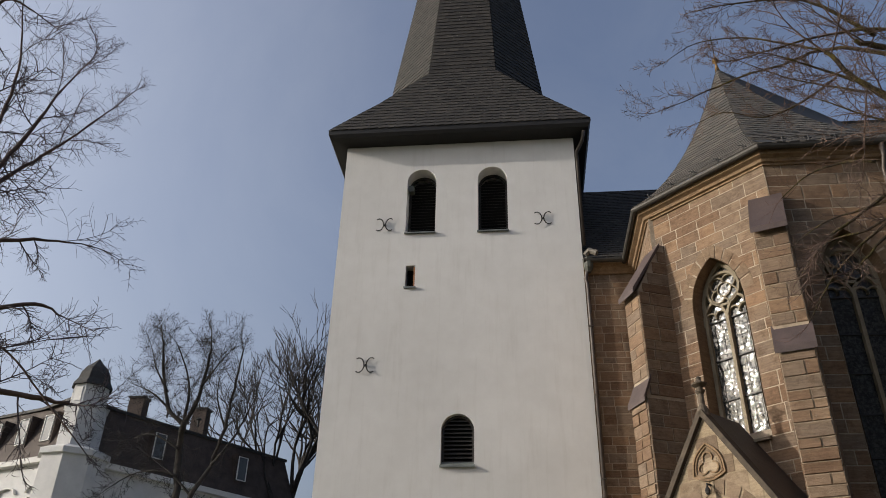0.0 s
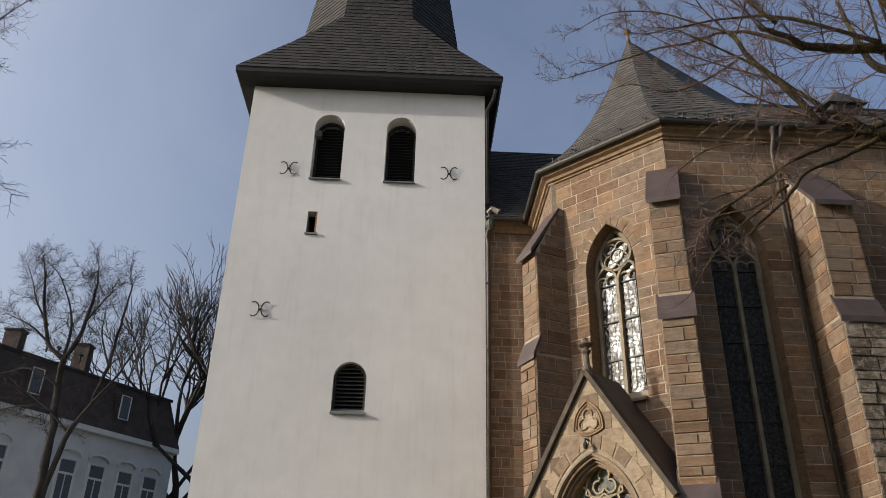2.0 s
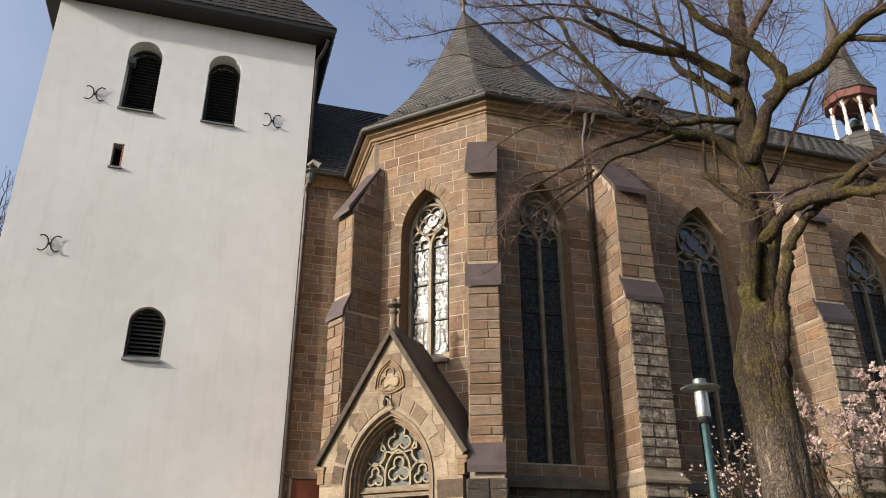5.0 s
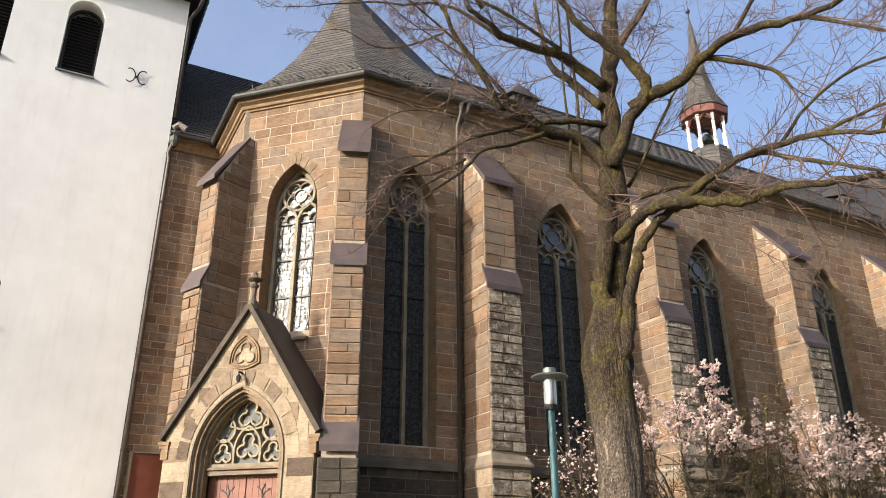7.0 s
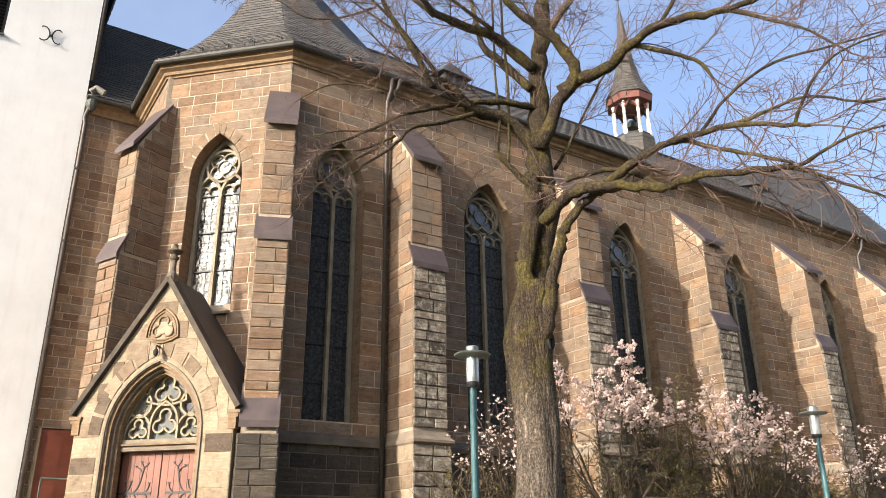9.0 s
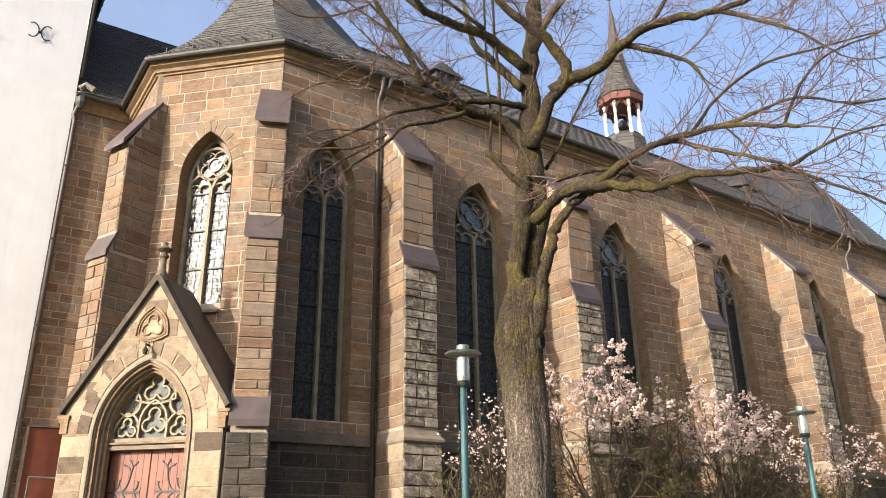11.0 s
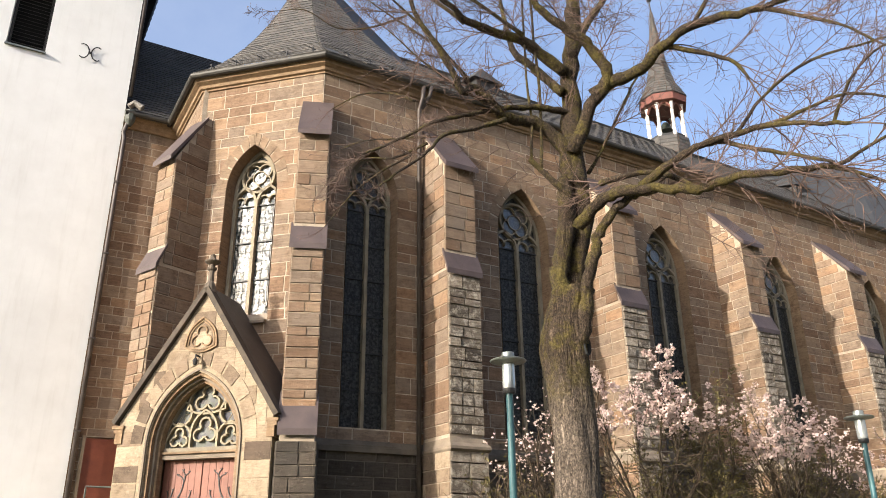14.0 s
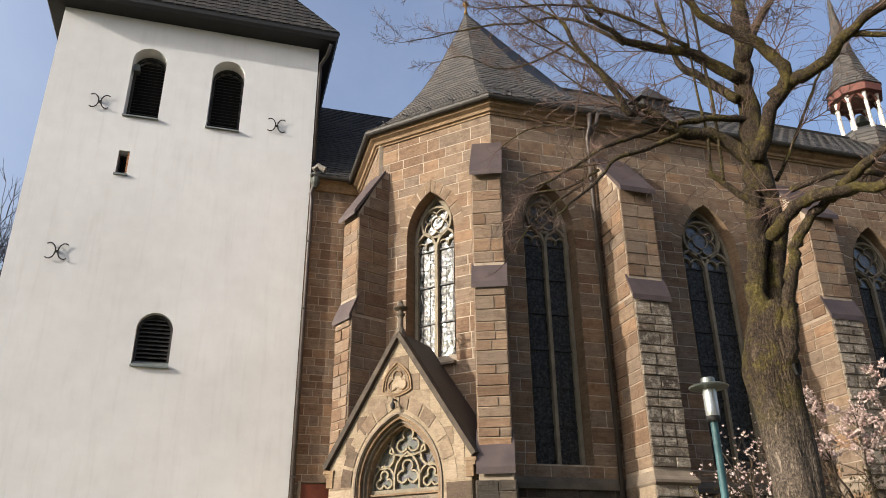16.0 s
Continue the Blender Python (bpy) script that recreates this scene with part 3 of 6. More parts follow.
def gothic_window(pl, o, glass, stone_m, label, lobes=4):
    """Two lights with pointed heads under a foiled circle, leaded panes and saddle bars."""
    w, c = o["w"] * 0.94, o["c"]
    q = dict(o, w=w)
    win = part("window", pl.bar(Geo(), arch_path(q, -0.05), 0.11, -0.42, -0.28), stone_m, nave, label)
    h, rise = w / 4, o["apex"] - o["spring"]
    spring, head = o["spring"] - 0.32, 0.46
    part("mullion", pl.bar(Geo(), [(c, o["sill"]), (c, spring + 0.1)], 0.10, -0.42, -0.26), stone_m, win)
    g = Geo()
    for s in (-1, 1):
        light = {"c": c + s * h, "w": 2 * h - 0.02, "sill": spring - 0.05, "spring": spring, "apex": spring + head}
        pl.bar(g, arch_path(light), 0.075, -0.41, -0.27)
        for t in (-1, 1):
            pl.bar(g, circle(light["c"] + t * h * 0.42, spring + 0.10, h * 0.42, 8, math.pi / 2 - t * 1.2, math.pi / 2 + t * 1.9), 0.045, -0.40, -0.30)
    zc, r = o["spring"] + rise * 0.36, w * 0.335
    pl.bar(g, circle(c, zc, r, 24)[:-1], 0.075, -0.41, -0.27, closed=True)
    foils(pl, g, c, zc, r, lobes, math.pi / 4 if lobes == 4 else math.pi / 2, 0.038, -0.40, -0.30)
    pl.bar(g, circle(c, zc, r * 0.42, 18)[:-1], 0.03, -0.40, -0.33, closed=True)
    part("tracery", g, stone_m, win)
    came = Geo()
    steps = max(2, round((spring - o["sill"]) / 0.78))
    dz = (spring - o["sill"]) / steps
    for s in (-1, 1):
        u0, u1 = (c - w / 2 + 0.02, c - 0.03) if s < 0 else (c + 0.03, c + w / 2 - 0.02)
        for k in range(steps):
            z0 = o["sill"] + dz * k
            part("pane", pl.slab(Geo(), u0, u1, -0.372, -0.36, z0 + 0.012, z0 + dz - 0.012), glass, win)
            pl.slab(came, u0, u1, -0.36, -0.325, z0 + dz - 0.016, z0 + dz + 0.016)
            for j in range(1, 4):
                pl.slab(came, u0, u1, -0.358, -0.352, z0 + dz * j / 4 - 0.005, z0 + dz * j / 4 + 0.005)
            for j in range(1, 3):
                uu = u0 + (u1 - u0) * j / 3
                pl.slab(came, uu - 0.005, uu + 0.005, -0.358, -0.352, z0, z0 + dz)
    top = dict(q, sill=spring)
    pts = arch_path(top, -0.01)
    part("pane", Geo().add([pl(u, -0.365, z) for u, z in pts], [tuple(range(len(pts)))]), glass, win)
    tagged(part("came", came, came_mat, win), kind="stuff")
    ring0 = [pl(u, 0.024, z) for u, z in arch_path(o, -0.004)]
    ring1 = [pl(c + (u - c) * 0.94, -0.42, z) for u, z in arch_path(o, -0.004)]
    part("jamb", Geo().loft([ring0, ring1], caps=False, closed=False), jamb_stone, win)
    drop = -0.34 if o["sill"] < 5 else -0.16
    sill = Geo().hexa([pl(c + du, dv, o["sill"] + dz_) for du, dv, dz_ in (
        (-o["w"] / 2, 0.09, drop - 0.05), (o["w"] / 2, 0.09, drop - 0.05), (o["w"] / 2, -0.42, drop - 0.05), (-o["w"] / 2, -0.42, drop - 0.05),
        (-o["w"] / 2, 0.09, drop), (o["w"] / 2, 0.09, drop), (o["w"] / 2, -0.42, 0.04), (-o["w"] / 2, -0.42, 0.04))])
    part("sill", sill, plinth_trim if o["sill"] < 5 else dark_trim, win)
    return win


gothic_window(PA, WIN_A, glass_sunlit, tracery_mat, "tall leaded window glinting in the sun")
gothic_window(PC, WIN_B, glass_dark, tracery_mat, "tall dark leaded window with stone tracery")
for o in WINS_C:
    gothic_window(PC, o, glass_dark, tracery_mat, "tall dark leaded window with stone tracery")

# plinth moulding, cornice, gutter
def run(profile, corners, mat, name, label=""):
    """A moulding of that (out, z) profile along a line of plan corners, mitred."""
    pts = [Vector((*p, 0)) for p in corners]
    rings = []
    for i, p in enumerate(pts):
        d0 = (p - pts[i - 1]).normalized() if i else (pts[1] - p).normalized()
        d1 = (pts[i + 1] - p).normalized() if i < len(pts) - 1 else d0
        n0, n1 = Vector((d0.y, -d0.x, 0)), Vector((d1.y, -d1.x, 0))
        m = (n0 + n1).normalized()
        k = 1 / max(0.3, m.dot(n0))
        rings.append([p + m * k * v + Vector((0, 0, z)) for v, z in profile])
    return part(name, Geo().loft(rings), mat, nave, label)


LINE = [(3.2, 19.34), (3.2, 16.7), (5.42, 14.5), (36.2, 14.5)]
run([(0, ZP - 0.12), (0.10, ZP - 0.12), (0.10, ZP - 0.02), (0.0, ZP + 0.12)], LINE[1:], plinth_trim, "plinth_moulding")
# a dark bed behind the foot stones
run([(0, 0.7), (0.012, 0.7), (0.012, ZP - 0.12), (0, ZP - 0.12)], LINE[1:], mortar_plinth, "plinth")
run([(0, 11.99), (0.045, 11.99), (0.05, 12.03), (0.10, 12.05), (0.12, 12.12), (0.22, 12.17), (0.25, 12.31), (0, 12.31)], LINE, trim_stone, "cornice", "moulded pale stone cornice")
run([(0, 11.99), (0.05, 11.99), (0.12, 12.10), (0.2, 12.30), (0, 12.30)], [(1.77, 19.34), (3.2, 19.34)], trim_stone, "cornice")
gp = [(0.24 + 0.075 * (1 - math.cos(a)), 12.32 - 0.095 * math.sin(a)) for a in (math.pi * k / 6 for k in range(7))]
run([(0.24, 12.32)] + gp[1:] + [(0.35, 12.345)], LINE, gutter_mat, "gutter", "dark zinc half-round gutter")
run([(0.2, 12.28)] + gp[1:] + [(0.30, 12.33)], [(1.77, 19.34), (2.9, 19.34)], gutter_mat, "gutter")
# down pipes
def downpipe(pts, r=0.055):
    p = part("downpipe", Geo().tube(pts, r, 8), pipe_mat, nave, "dark metal downpipe", True)
    return p


dp = downpipe([(1.86, 19.1, 12.3), (1.86, 19.1, 12.0), (1.80, 19.12, 11.75), (1.84, 19.10, 11.6), (1.84, 19.10, 1.0)])
part("hopper", Geo().lathe((1.9, 19.1, 11.95), [(0.06, 0), (0.13, 0.15), (0.15, 0.42), (0.12, 0.42)], 10), zinc, dp)
for z in (4.2, 6.3, 8.4, 10.3):
    part("bracket", Geo().box((1.775, 19.03, z), (1.905, 19.18, z + 0.035)), pipe_mat, dp)
downpipe([(7.86, 14.18, 12.25), (7.86, 14.22, 11.95), (7.86, 14.40, 11.7), (7.86, 14.40, 1.0)])
downpipe([(8.06, 14.16, 12.3), (8.04, 14.2, 12.05), (7.9, 14.38, 11.75)])
downpipe([(28.1, 14.18, 12.25), (28.1, 14.24, 11.9), (28.0, 14.40, 11.6), (28.0, 14.40, 1.0)])

# roofs
APEX, APEX_E, RIDGE = (6.57, 19.5, 19.50), (35.05, 19.5, 19.34), (19.5, 17.02)
G0, G1, GB = (2.86, 16.55, 12.36), (5.29, 14.15, 12.36), (2.86, 19.9, 12.33)
G1E, G0E = (36.3, 14.20, 12.38), (38.7, 16.58, 12.38)
faces = [(GB, G0, APEX), (G0, G1, APEX), (G1, (9.3, 14.2, 12.38), APEX), ((32.2, 14.2, 12.38), G1E, APEX_E), (G1E, G0E, APEX_E)]
for a, b, top in faces:
    base, cover = Geo(), Geo()
    steps = [0, 0.1, 0.2, 0.3, 0.4, 0.5, 0.6, 0.7, 0.8, 0.9, 1.0]
    for s0, s1 in zip(steps, steps[1:]):
        p, q = curved(a, b, top, s0), curved(a, b, top, s1)
        base.add([p[0], p[1], q[1], q[0]], [(0, 1, 2, 3)])
        slates(cover, p[0], p[1], q[1], q[0], 0.32, 0.2, lift=0.02)
    rf = part("polygon_roof", base, slate_base, nave, "grey slate polygonal roof side")
    tagged(part("slate_covering", cover, slate_grey, rf), kind="stuff")
part("polygon_roof", Geo().add([curved((9.3, 14.2, 12.38), (9.3, 14.2, 12.38), APEX, s)[0] for s in steps] + [(10.0, 19.5, 17.0), (7.0, 24.0, 13.0)], [(11, k + 1, k) for k in range(10)] + [(10, 11, 12)]), slate_base, nave)
part("polygon_roof", Geo().add([curved((32.2, 14.2, 12.38), (32.2, 14.2, 12.38), APEX_E, s)[0] for s in steps] + [(31.6, 19.5, 17.0), (34.8, 24.0, 13.0)], [(k, k + 1, 11) for k in range(10)] + [(10, 11, 12)]), slate_base, nave)
cross = [(26.5, 14.2, 12.40), (32.2, 14.2, 12.40), APEX_E, (26.5, 19.5, 17.06)]
rf = part("cross_roof", Geo().add(cross, [(0, 1, 2, 3)]), slate_base, nave, "steep grey slate roof over the far bays")
cover = Geo()
slates(cover, *cross, 0.32, 0.22)
tagged(part("slate_covering", cover, slate_grey, rf), kind="stuff")
rf = part("nave_roof", Geo().add([(5.6, 14.2, 12.36), (36, 14.2, 12.36), (36, 19.5, 17.0), (5.6, 19.5, 17.0), (36, 25.4, 12.36), (7.0, 25.4, 12.36), (7.0, 19.5, 17.0)], [(0, 1, 2, 3), (2, 4, 5, 6)]), slate_base, nave, "long grey slate nave roof")
cover = Geo()
slates(cover, (6.0, 14.2, 12.37), (36, 14.2, 12.37), (36, 19.5, 17.01), (6.0, 19.5, 17.01), 0.36, 0.24, lift=0.012)
tagged(part("slate_covering", cover, slate_grey, rf), kind="stuff")
part("ridge_cap", Geo().tube([(7.0, 19.5, 17.03), (36, 19.5, 17.03)], 0.08, 6), slate_base, rf)
rf = part("link_roof", Geo().add([(1.78, 19.12, 12.34), (6.4, 19.12, 12.34), (6.4, 23.5, 17.6), (1.78, 23.5, 17.6), (6.4, 28, 12.3), (1.78, 28, 12.3)], [(0, 1, 2, 3), (3, 2, 4, 5)]), slate_base, nave, "dark slate roof between tower and nave")
cover = Geo()
slates(cover, (1.78, 19.12, 12.36), (6.4, 19.12, 12.36), (6.4, 23.5, 17.62), (1.78, 23.5, 17.62), 0.26, 0.18)
tagged(part("slate_covering", cover, slate, rf), kind="stuff")
part("lead_flashing", Geo().tube([(1.84, 19.1, 12.5), (1.95, 19.05, 12.62), (2.15, 19.0, 12.5)], 0.09, 8), simple("flashing", (0.14, 0.12, 0.10), (0.22, 0.2, 0.17), 4.0, 0.6), rf)


# ---------------------------------------------------------------- buttresses
BUTTRESSES = []


def buttress(o, m, width, depth, low_cap=False, foot=0.16, label="stepped sandstone buttress with sloping caps"):
    """A stepped buttress that stands out from the plan point o in the direction m."""
    d = (-m[1], m[0])
    pl = Plane(o, d, m)
    w = width / 2
    outline = [(-0.5, Z0 - 0.3), (depth + foot, Z0 - 0.3), (depth + foot, ZP - 0.1), (depth + 0.08, ZP + 0.14), (depth + 0.08, 7.22), (depth - 0.02, 7.72), (depth - 0.02, 9.86), (0.0, 11.18), (-0.5, 11.18)]
    rings = [[pl(s * w, v, z) for v, z in outline] for s in (-1, 1)]
    core = part("buttress", Geo().loft(rings), mortar_dark, nave, label)
    for (v0, z0), (v1, z1), over in (((0.0, 11.22), (depth + 0.13, 9.84), 0.035), ((depth - 0.06, 7.82), (depth + 0.16, 7.27), 0.05)) + ((((depth - 0.0, 4.42), (depth + 0.24, 3.68), 0.04),) if low_cap else ()):
        cap = Geo().hexa([pl(s, v, z) for v, z, s in ((v1, z1 - 0.08, -w - over), (v1, z1 - 0.08, w + over), (v0, z0 - 0.11, w + over), (v0, z0 - 0.11, -w - over),
                                                      (v1, z1 + 0.04, -w - over), (v1, z1 + 0.04, w + over), (v0, z0, w + over), (v0, z0, -w - over))])
        part("cap", cap, cap_mat, core, "smooth purple-brown cap slab")
    skirt = Geo().loft([[pl(s * (w + e), depth + f, z) for s, e, f in ((-1, a, b), (1, a, b))] + [pl(w + a, 0, z), pl(-w - a, 0, z)] for a, b, z in (
        (0.05, 0.18, ZP - 0.14), (0.08, 0.25, ZP - 0.09), (0.08, 0.25, ZP - 0.04), (0.035, 0.15, ZP + 0.04), (0.0, 0.10, ZP + 0.14))])
    if not low_cap and foot > 0:
        part("plinth_moulding", skirt, dark_trim, core)
    lo = Geo().loft([[pl(-w - 0.05, 0, z), pl(-w - 0.05, depth + 0.16, z), pl(w + 0.05, depth + 0.16, z), pl(w + 0.05, 0, z)] for z in (Z0 - 0.3, ZP - 0.12)])
    if foot > 0:
        part("plinth", lo, mortar_plinth if low_cap else mortar_dark, core)
    BUTTRESSES.append((core, pl, w, depth, foot))


C8, S8 = math.cos(math.pi / 8), math.sin(math.pi / 8)
buttress((3.2, 16.7), (-C8, -S8), 0.62, 0.72, foot=-0.3)
buttress((5.42 - 0.10, 14.5 + 0.04), (-S8, -C8), 0.62, 1.0, True)
for k in range(6):
    buttress((B2 + BAY * k, 14.5), (0, -1), 0.80, 1.0)

# ---------------------------------------------------------------- porch
porch = thing("church_porch", (3.5, 15.2, Z0), "gabled pale sandstone porch with a pointed doorway", "church porch")
PP = Plane(PA(0, 1.25, 0)[:2], (Q, -Q), (-Q, -Q))
PC_U, PL_U, PR_U = 1.48, -0.10, 3.06                        # middle and sides of the porch
GF, GA = 3.98, 6.38                                        # gable foot and top
door_o = {"c": PC_U, "w": 1.86, "sill": Z0 - 0.2, "spring": 3.54, "apex": 4.85}


def gable(s):
    def edge(z):
        half = (PR_U - PL_U) / 2
        return PC_U + s * (half if z <= GF else half * (GA + 0.02 - z) / (GA + 0.02 - GF))
    return edge


porch_wall = part("wall", pierced(PP, gable(-1), gable(1), Z0 - 0.3, GA, [door_o], 1.23, 0.30, more=(GF,)), stone_mat("porch_stone", [(0.0, (0.235, 0.185, 0.128)), (1.0, (0.29, 0.235, 0.165))], "object", dirt=(0.16, 0.12, 0.08), dirty=0.5, bump=0.3, layers=0.2), porch)
half = (PR_U - PL_U) / 2
for s in (-1, 1):
    slope = [(PC_U + s * (half + 0.09), GF - 0.02), (PC_U, GA + 0.12)]
    part("coping", PP.bar(Geo(), slope, 0.13, -0.10, 0.09), simple("coping_stone", (0.028, 0.022, 0.016), (0.085, 0.064, 0.044), 3.0, 0.85), porch, "dark weathered gable coping")
    rf = Geo().hexa([PP(u, v, z) for u, v, z in ((PC_U + s * (half + 0.05), -0.1, GF + 0.0), (PC_U + s * (half + 0.05), -1.26, GF + 0.0), (PC_U, -1.26, GA + 0.0), (PC_U, -0.1, GA + 0.0),
                                                 (PC_U + s * (half + 0.05), -0.1, GF + 0.16), (PC_U + s * (half + 0.05), -1.26, GF + 0.16), (PC_U, -1.26, GA + 0.18), (PC_U, -0.1, GA + 0.18))])
    part("roof", rf, simple("porch_roof", (0.035, 0.028, 0.025), (0.06, 0.05, 0.045), 2.0, 0.6), porch, "dark sheet roof slope")
    k = Geo()
    PP.slab(k, *sorted((PC_U + s * (half - 0.12), PC_U + s * (half + 0.12))), -0.3, 0.05, GF - 0.13, GF - 0.07)
    PP.slab(k, *sorted((PC_U + s * (half - 0.10), PC_U + s * (half + 0.09))), -0.28, 0.035, GF - 0.20, GF - 0.13)
    part("kneeler", PP.slab(k, *sorted((PC_U + s * (half - 0.10), PC_U + s * (half + 0.05))), -0.28, 0.032, GF - 0.40, GF - 0.20), trim_stone, porch)
for i, (grow, v0, v1, wd, mt) in enumerate(((0.035, -0.06, 0.03, 0.05, dark_trim), (-0.03, -0.16, -0.04, 0.07, trim_stone), (-0.085, -0.24, -0.12, 0.05, dark_trim), (-0.13, -0.32, -0.19, 0.06, trim_stone))):
    part("archivolt", PP.bar(Geo(), arch_path(door_o, grow, 14), wd, v0, v1), mt, porch, "moulded pointed door arch")
tref = Geo()
tz, tu = 5.52, PC_U - 0.02


def bowed(a, b, out, n=8):
    """Points from a to b on a shallow bow."""
    du, dz = b[0] - a[0], b[1] - a[1]
    return [(a[0] + du * k / n - dz * out * math.sin(math.pi * k / n), a[1] + dz * k / n + du * out * math.sin(math.pi * k / n)) for k in range(n)]


for grow, wide in ((1.0, 0.045), (0.84, 0.03)):
    c3 = [(tu + grow * du, tz + grow * dz) for du, dz in ((-0.33, -0.19), (0.0, 0.38), (0.33, -0.19))]
    PP.bar(tref, bowed(c3[0], c3[1], 0.16) + bowed(c3[1], c3[2], 0.16) + bowed(c3[2], c3[0], 0.16), wide, -0.03, 0.045 if grow == 1 else 0.03, closed=True)
foils(PP, tref, tu, tz - 0.01, 0.24, 3, math.pi / 2, 0.035, -0.03, 0.035)
part("trefoil_relief", tref, trim_stone, porch)
# tympanum
ty = part("tympanum", PP.slab(Geo(), PC_U - 0.86, PC_U + 0.86, -0.52, -0.30, 3.33, 3.50), tracery_mat, porch, "carved stone tracery over the doors")
part("lintel", PP.slab(Geo(), PC_U - 0.86, PC_U + 0.86, -0.46, -0.24, 3.385, 3.425), trim_stone, ty)
part("lintel", PP.slab(Geo(), PC_U - 0.86, PC_U + 0.86, -0.46, -0.27, 3.29, 3.36), dark_trim, ty)
inner = dict(door_o, w=1.58, sill=3.50, apex=4.76)
tr = Geo()
PP.bar(tr, arch_path(inner, 0, 12), 0.09, -0.46, -0.33)
TC = PC_U + 0.02


def lobed(u, z, r, turn=math.pi / 2):
    """A trefoil of three open lobes with fine cusps between them."""
    for k in range(3):
        a = turn + 2 * math.pi * k / 3
        PP.bar(tr, circle(u + r * 0.55 * math.cos(a), z + r * 0.55 * math.sin(a), r * 0.44, 12, a - 2.35, a + 2.35), 0.048, -0.44, -0.34)


# curved triangle at the top, two wheels at its sides, three pointed lights below
top3 = [(TC - 0.40, 4.20), (TC + 0.0, 4.80), (TC + 0.40, 4.20)]
PP.bar(tr, bowed(top3[0], top3[1], 0.17) + bowed(top3[1], top3[2], 0.17) + bowed(top3[2], top3[0], 0.10), 0.05, -0.45, -0.32, closed=True)
lobed(TC, 4.40, 0.27)
for s in (-1, 1):
    PP.bar(tr, circle(TC + s * 0.53, 4.14, 0.23, 20)[:-1], 0.055, -0.45, -0.32, closed=True)
    for k in range(6):
        a = math.pi * k / 3
        PP.bar(tr, [(TC + s * 0.53 + 0.05 * math.cos(a), 4.14 + 0.05 * math.sin(a)), (TC + s * 0.53 + 0.20 * math.cos(a), 4.14 + 0.20 * math.sin(a))], 0.012, -0.43, -0.40)
    PP.bar(tr, [(TC + s * 0.28, 3.46), (TC + s * 0.28, 3.78)], 0.055, -0.45, -0.31)
    PP.bar(tr, bowed((TC + s * 0.28, 3.78), (TC, 4.19), -s * 0.14) + [(TC, 4.19)], 0.05, -0.45, -0.31)
    PP.bar(tr, bowed((TC + s * 0.28, 3.74), (TC + s * 0.56, 3.96), s * 0.16) + [(TC + s * 0.56, 3.96)], 0.045, -0.45, -0.32)
    PP.bar(tr, bowed((TC + s * 0.56, 3.96), (TC + s * 0.78, 3.62), s * 0.10) + [(TC + s * 0.78, 3.62)], 0.045, -0.45, -0.32)
    lobed(TC + s * 0.53, 3.68, 0.19)
lobed(TC, 3.80, 0.25)
part("tracery", tr, simple("tracery_yellow", (0.185, 0.155, 0.103), (0.275, 0.23, 0.155), 4.0, 0.85), ty)
pts = arch_path(inner, 0.02)
stained = Nodes("stained_glass")
vor = stained.add("ShaderNodeTexVoronoi", Scale=9.0)
stained.link(stained.place(), vor.inputs["Vector"])
sep = stained.t.nodes.new("ShaderNodeSeparateColor")
stained.link(vor.outputs["Color"], sep.inputs["Color"])
col = stained.ramp(sep.outputs["Red"], (0.0, (0.085, 0.092, 0.075)), (0.4, (0.13, 0.135, 0.125)), (0.6, (0.055, 0.052, 0.065)), (0.8, (0.15, 0.145, 0.12)), (1.0, (0.035, 0.028, 0.034)))
stained.bump(stained.noise(8.0), 0.2, 0.03)
part("pane", Geo().add([PP(u, -0.41, z) for u, z in pts], [tuple(range(len(pts)))]), stained.done(col, 0.5, 0.0, 0.12), ty)
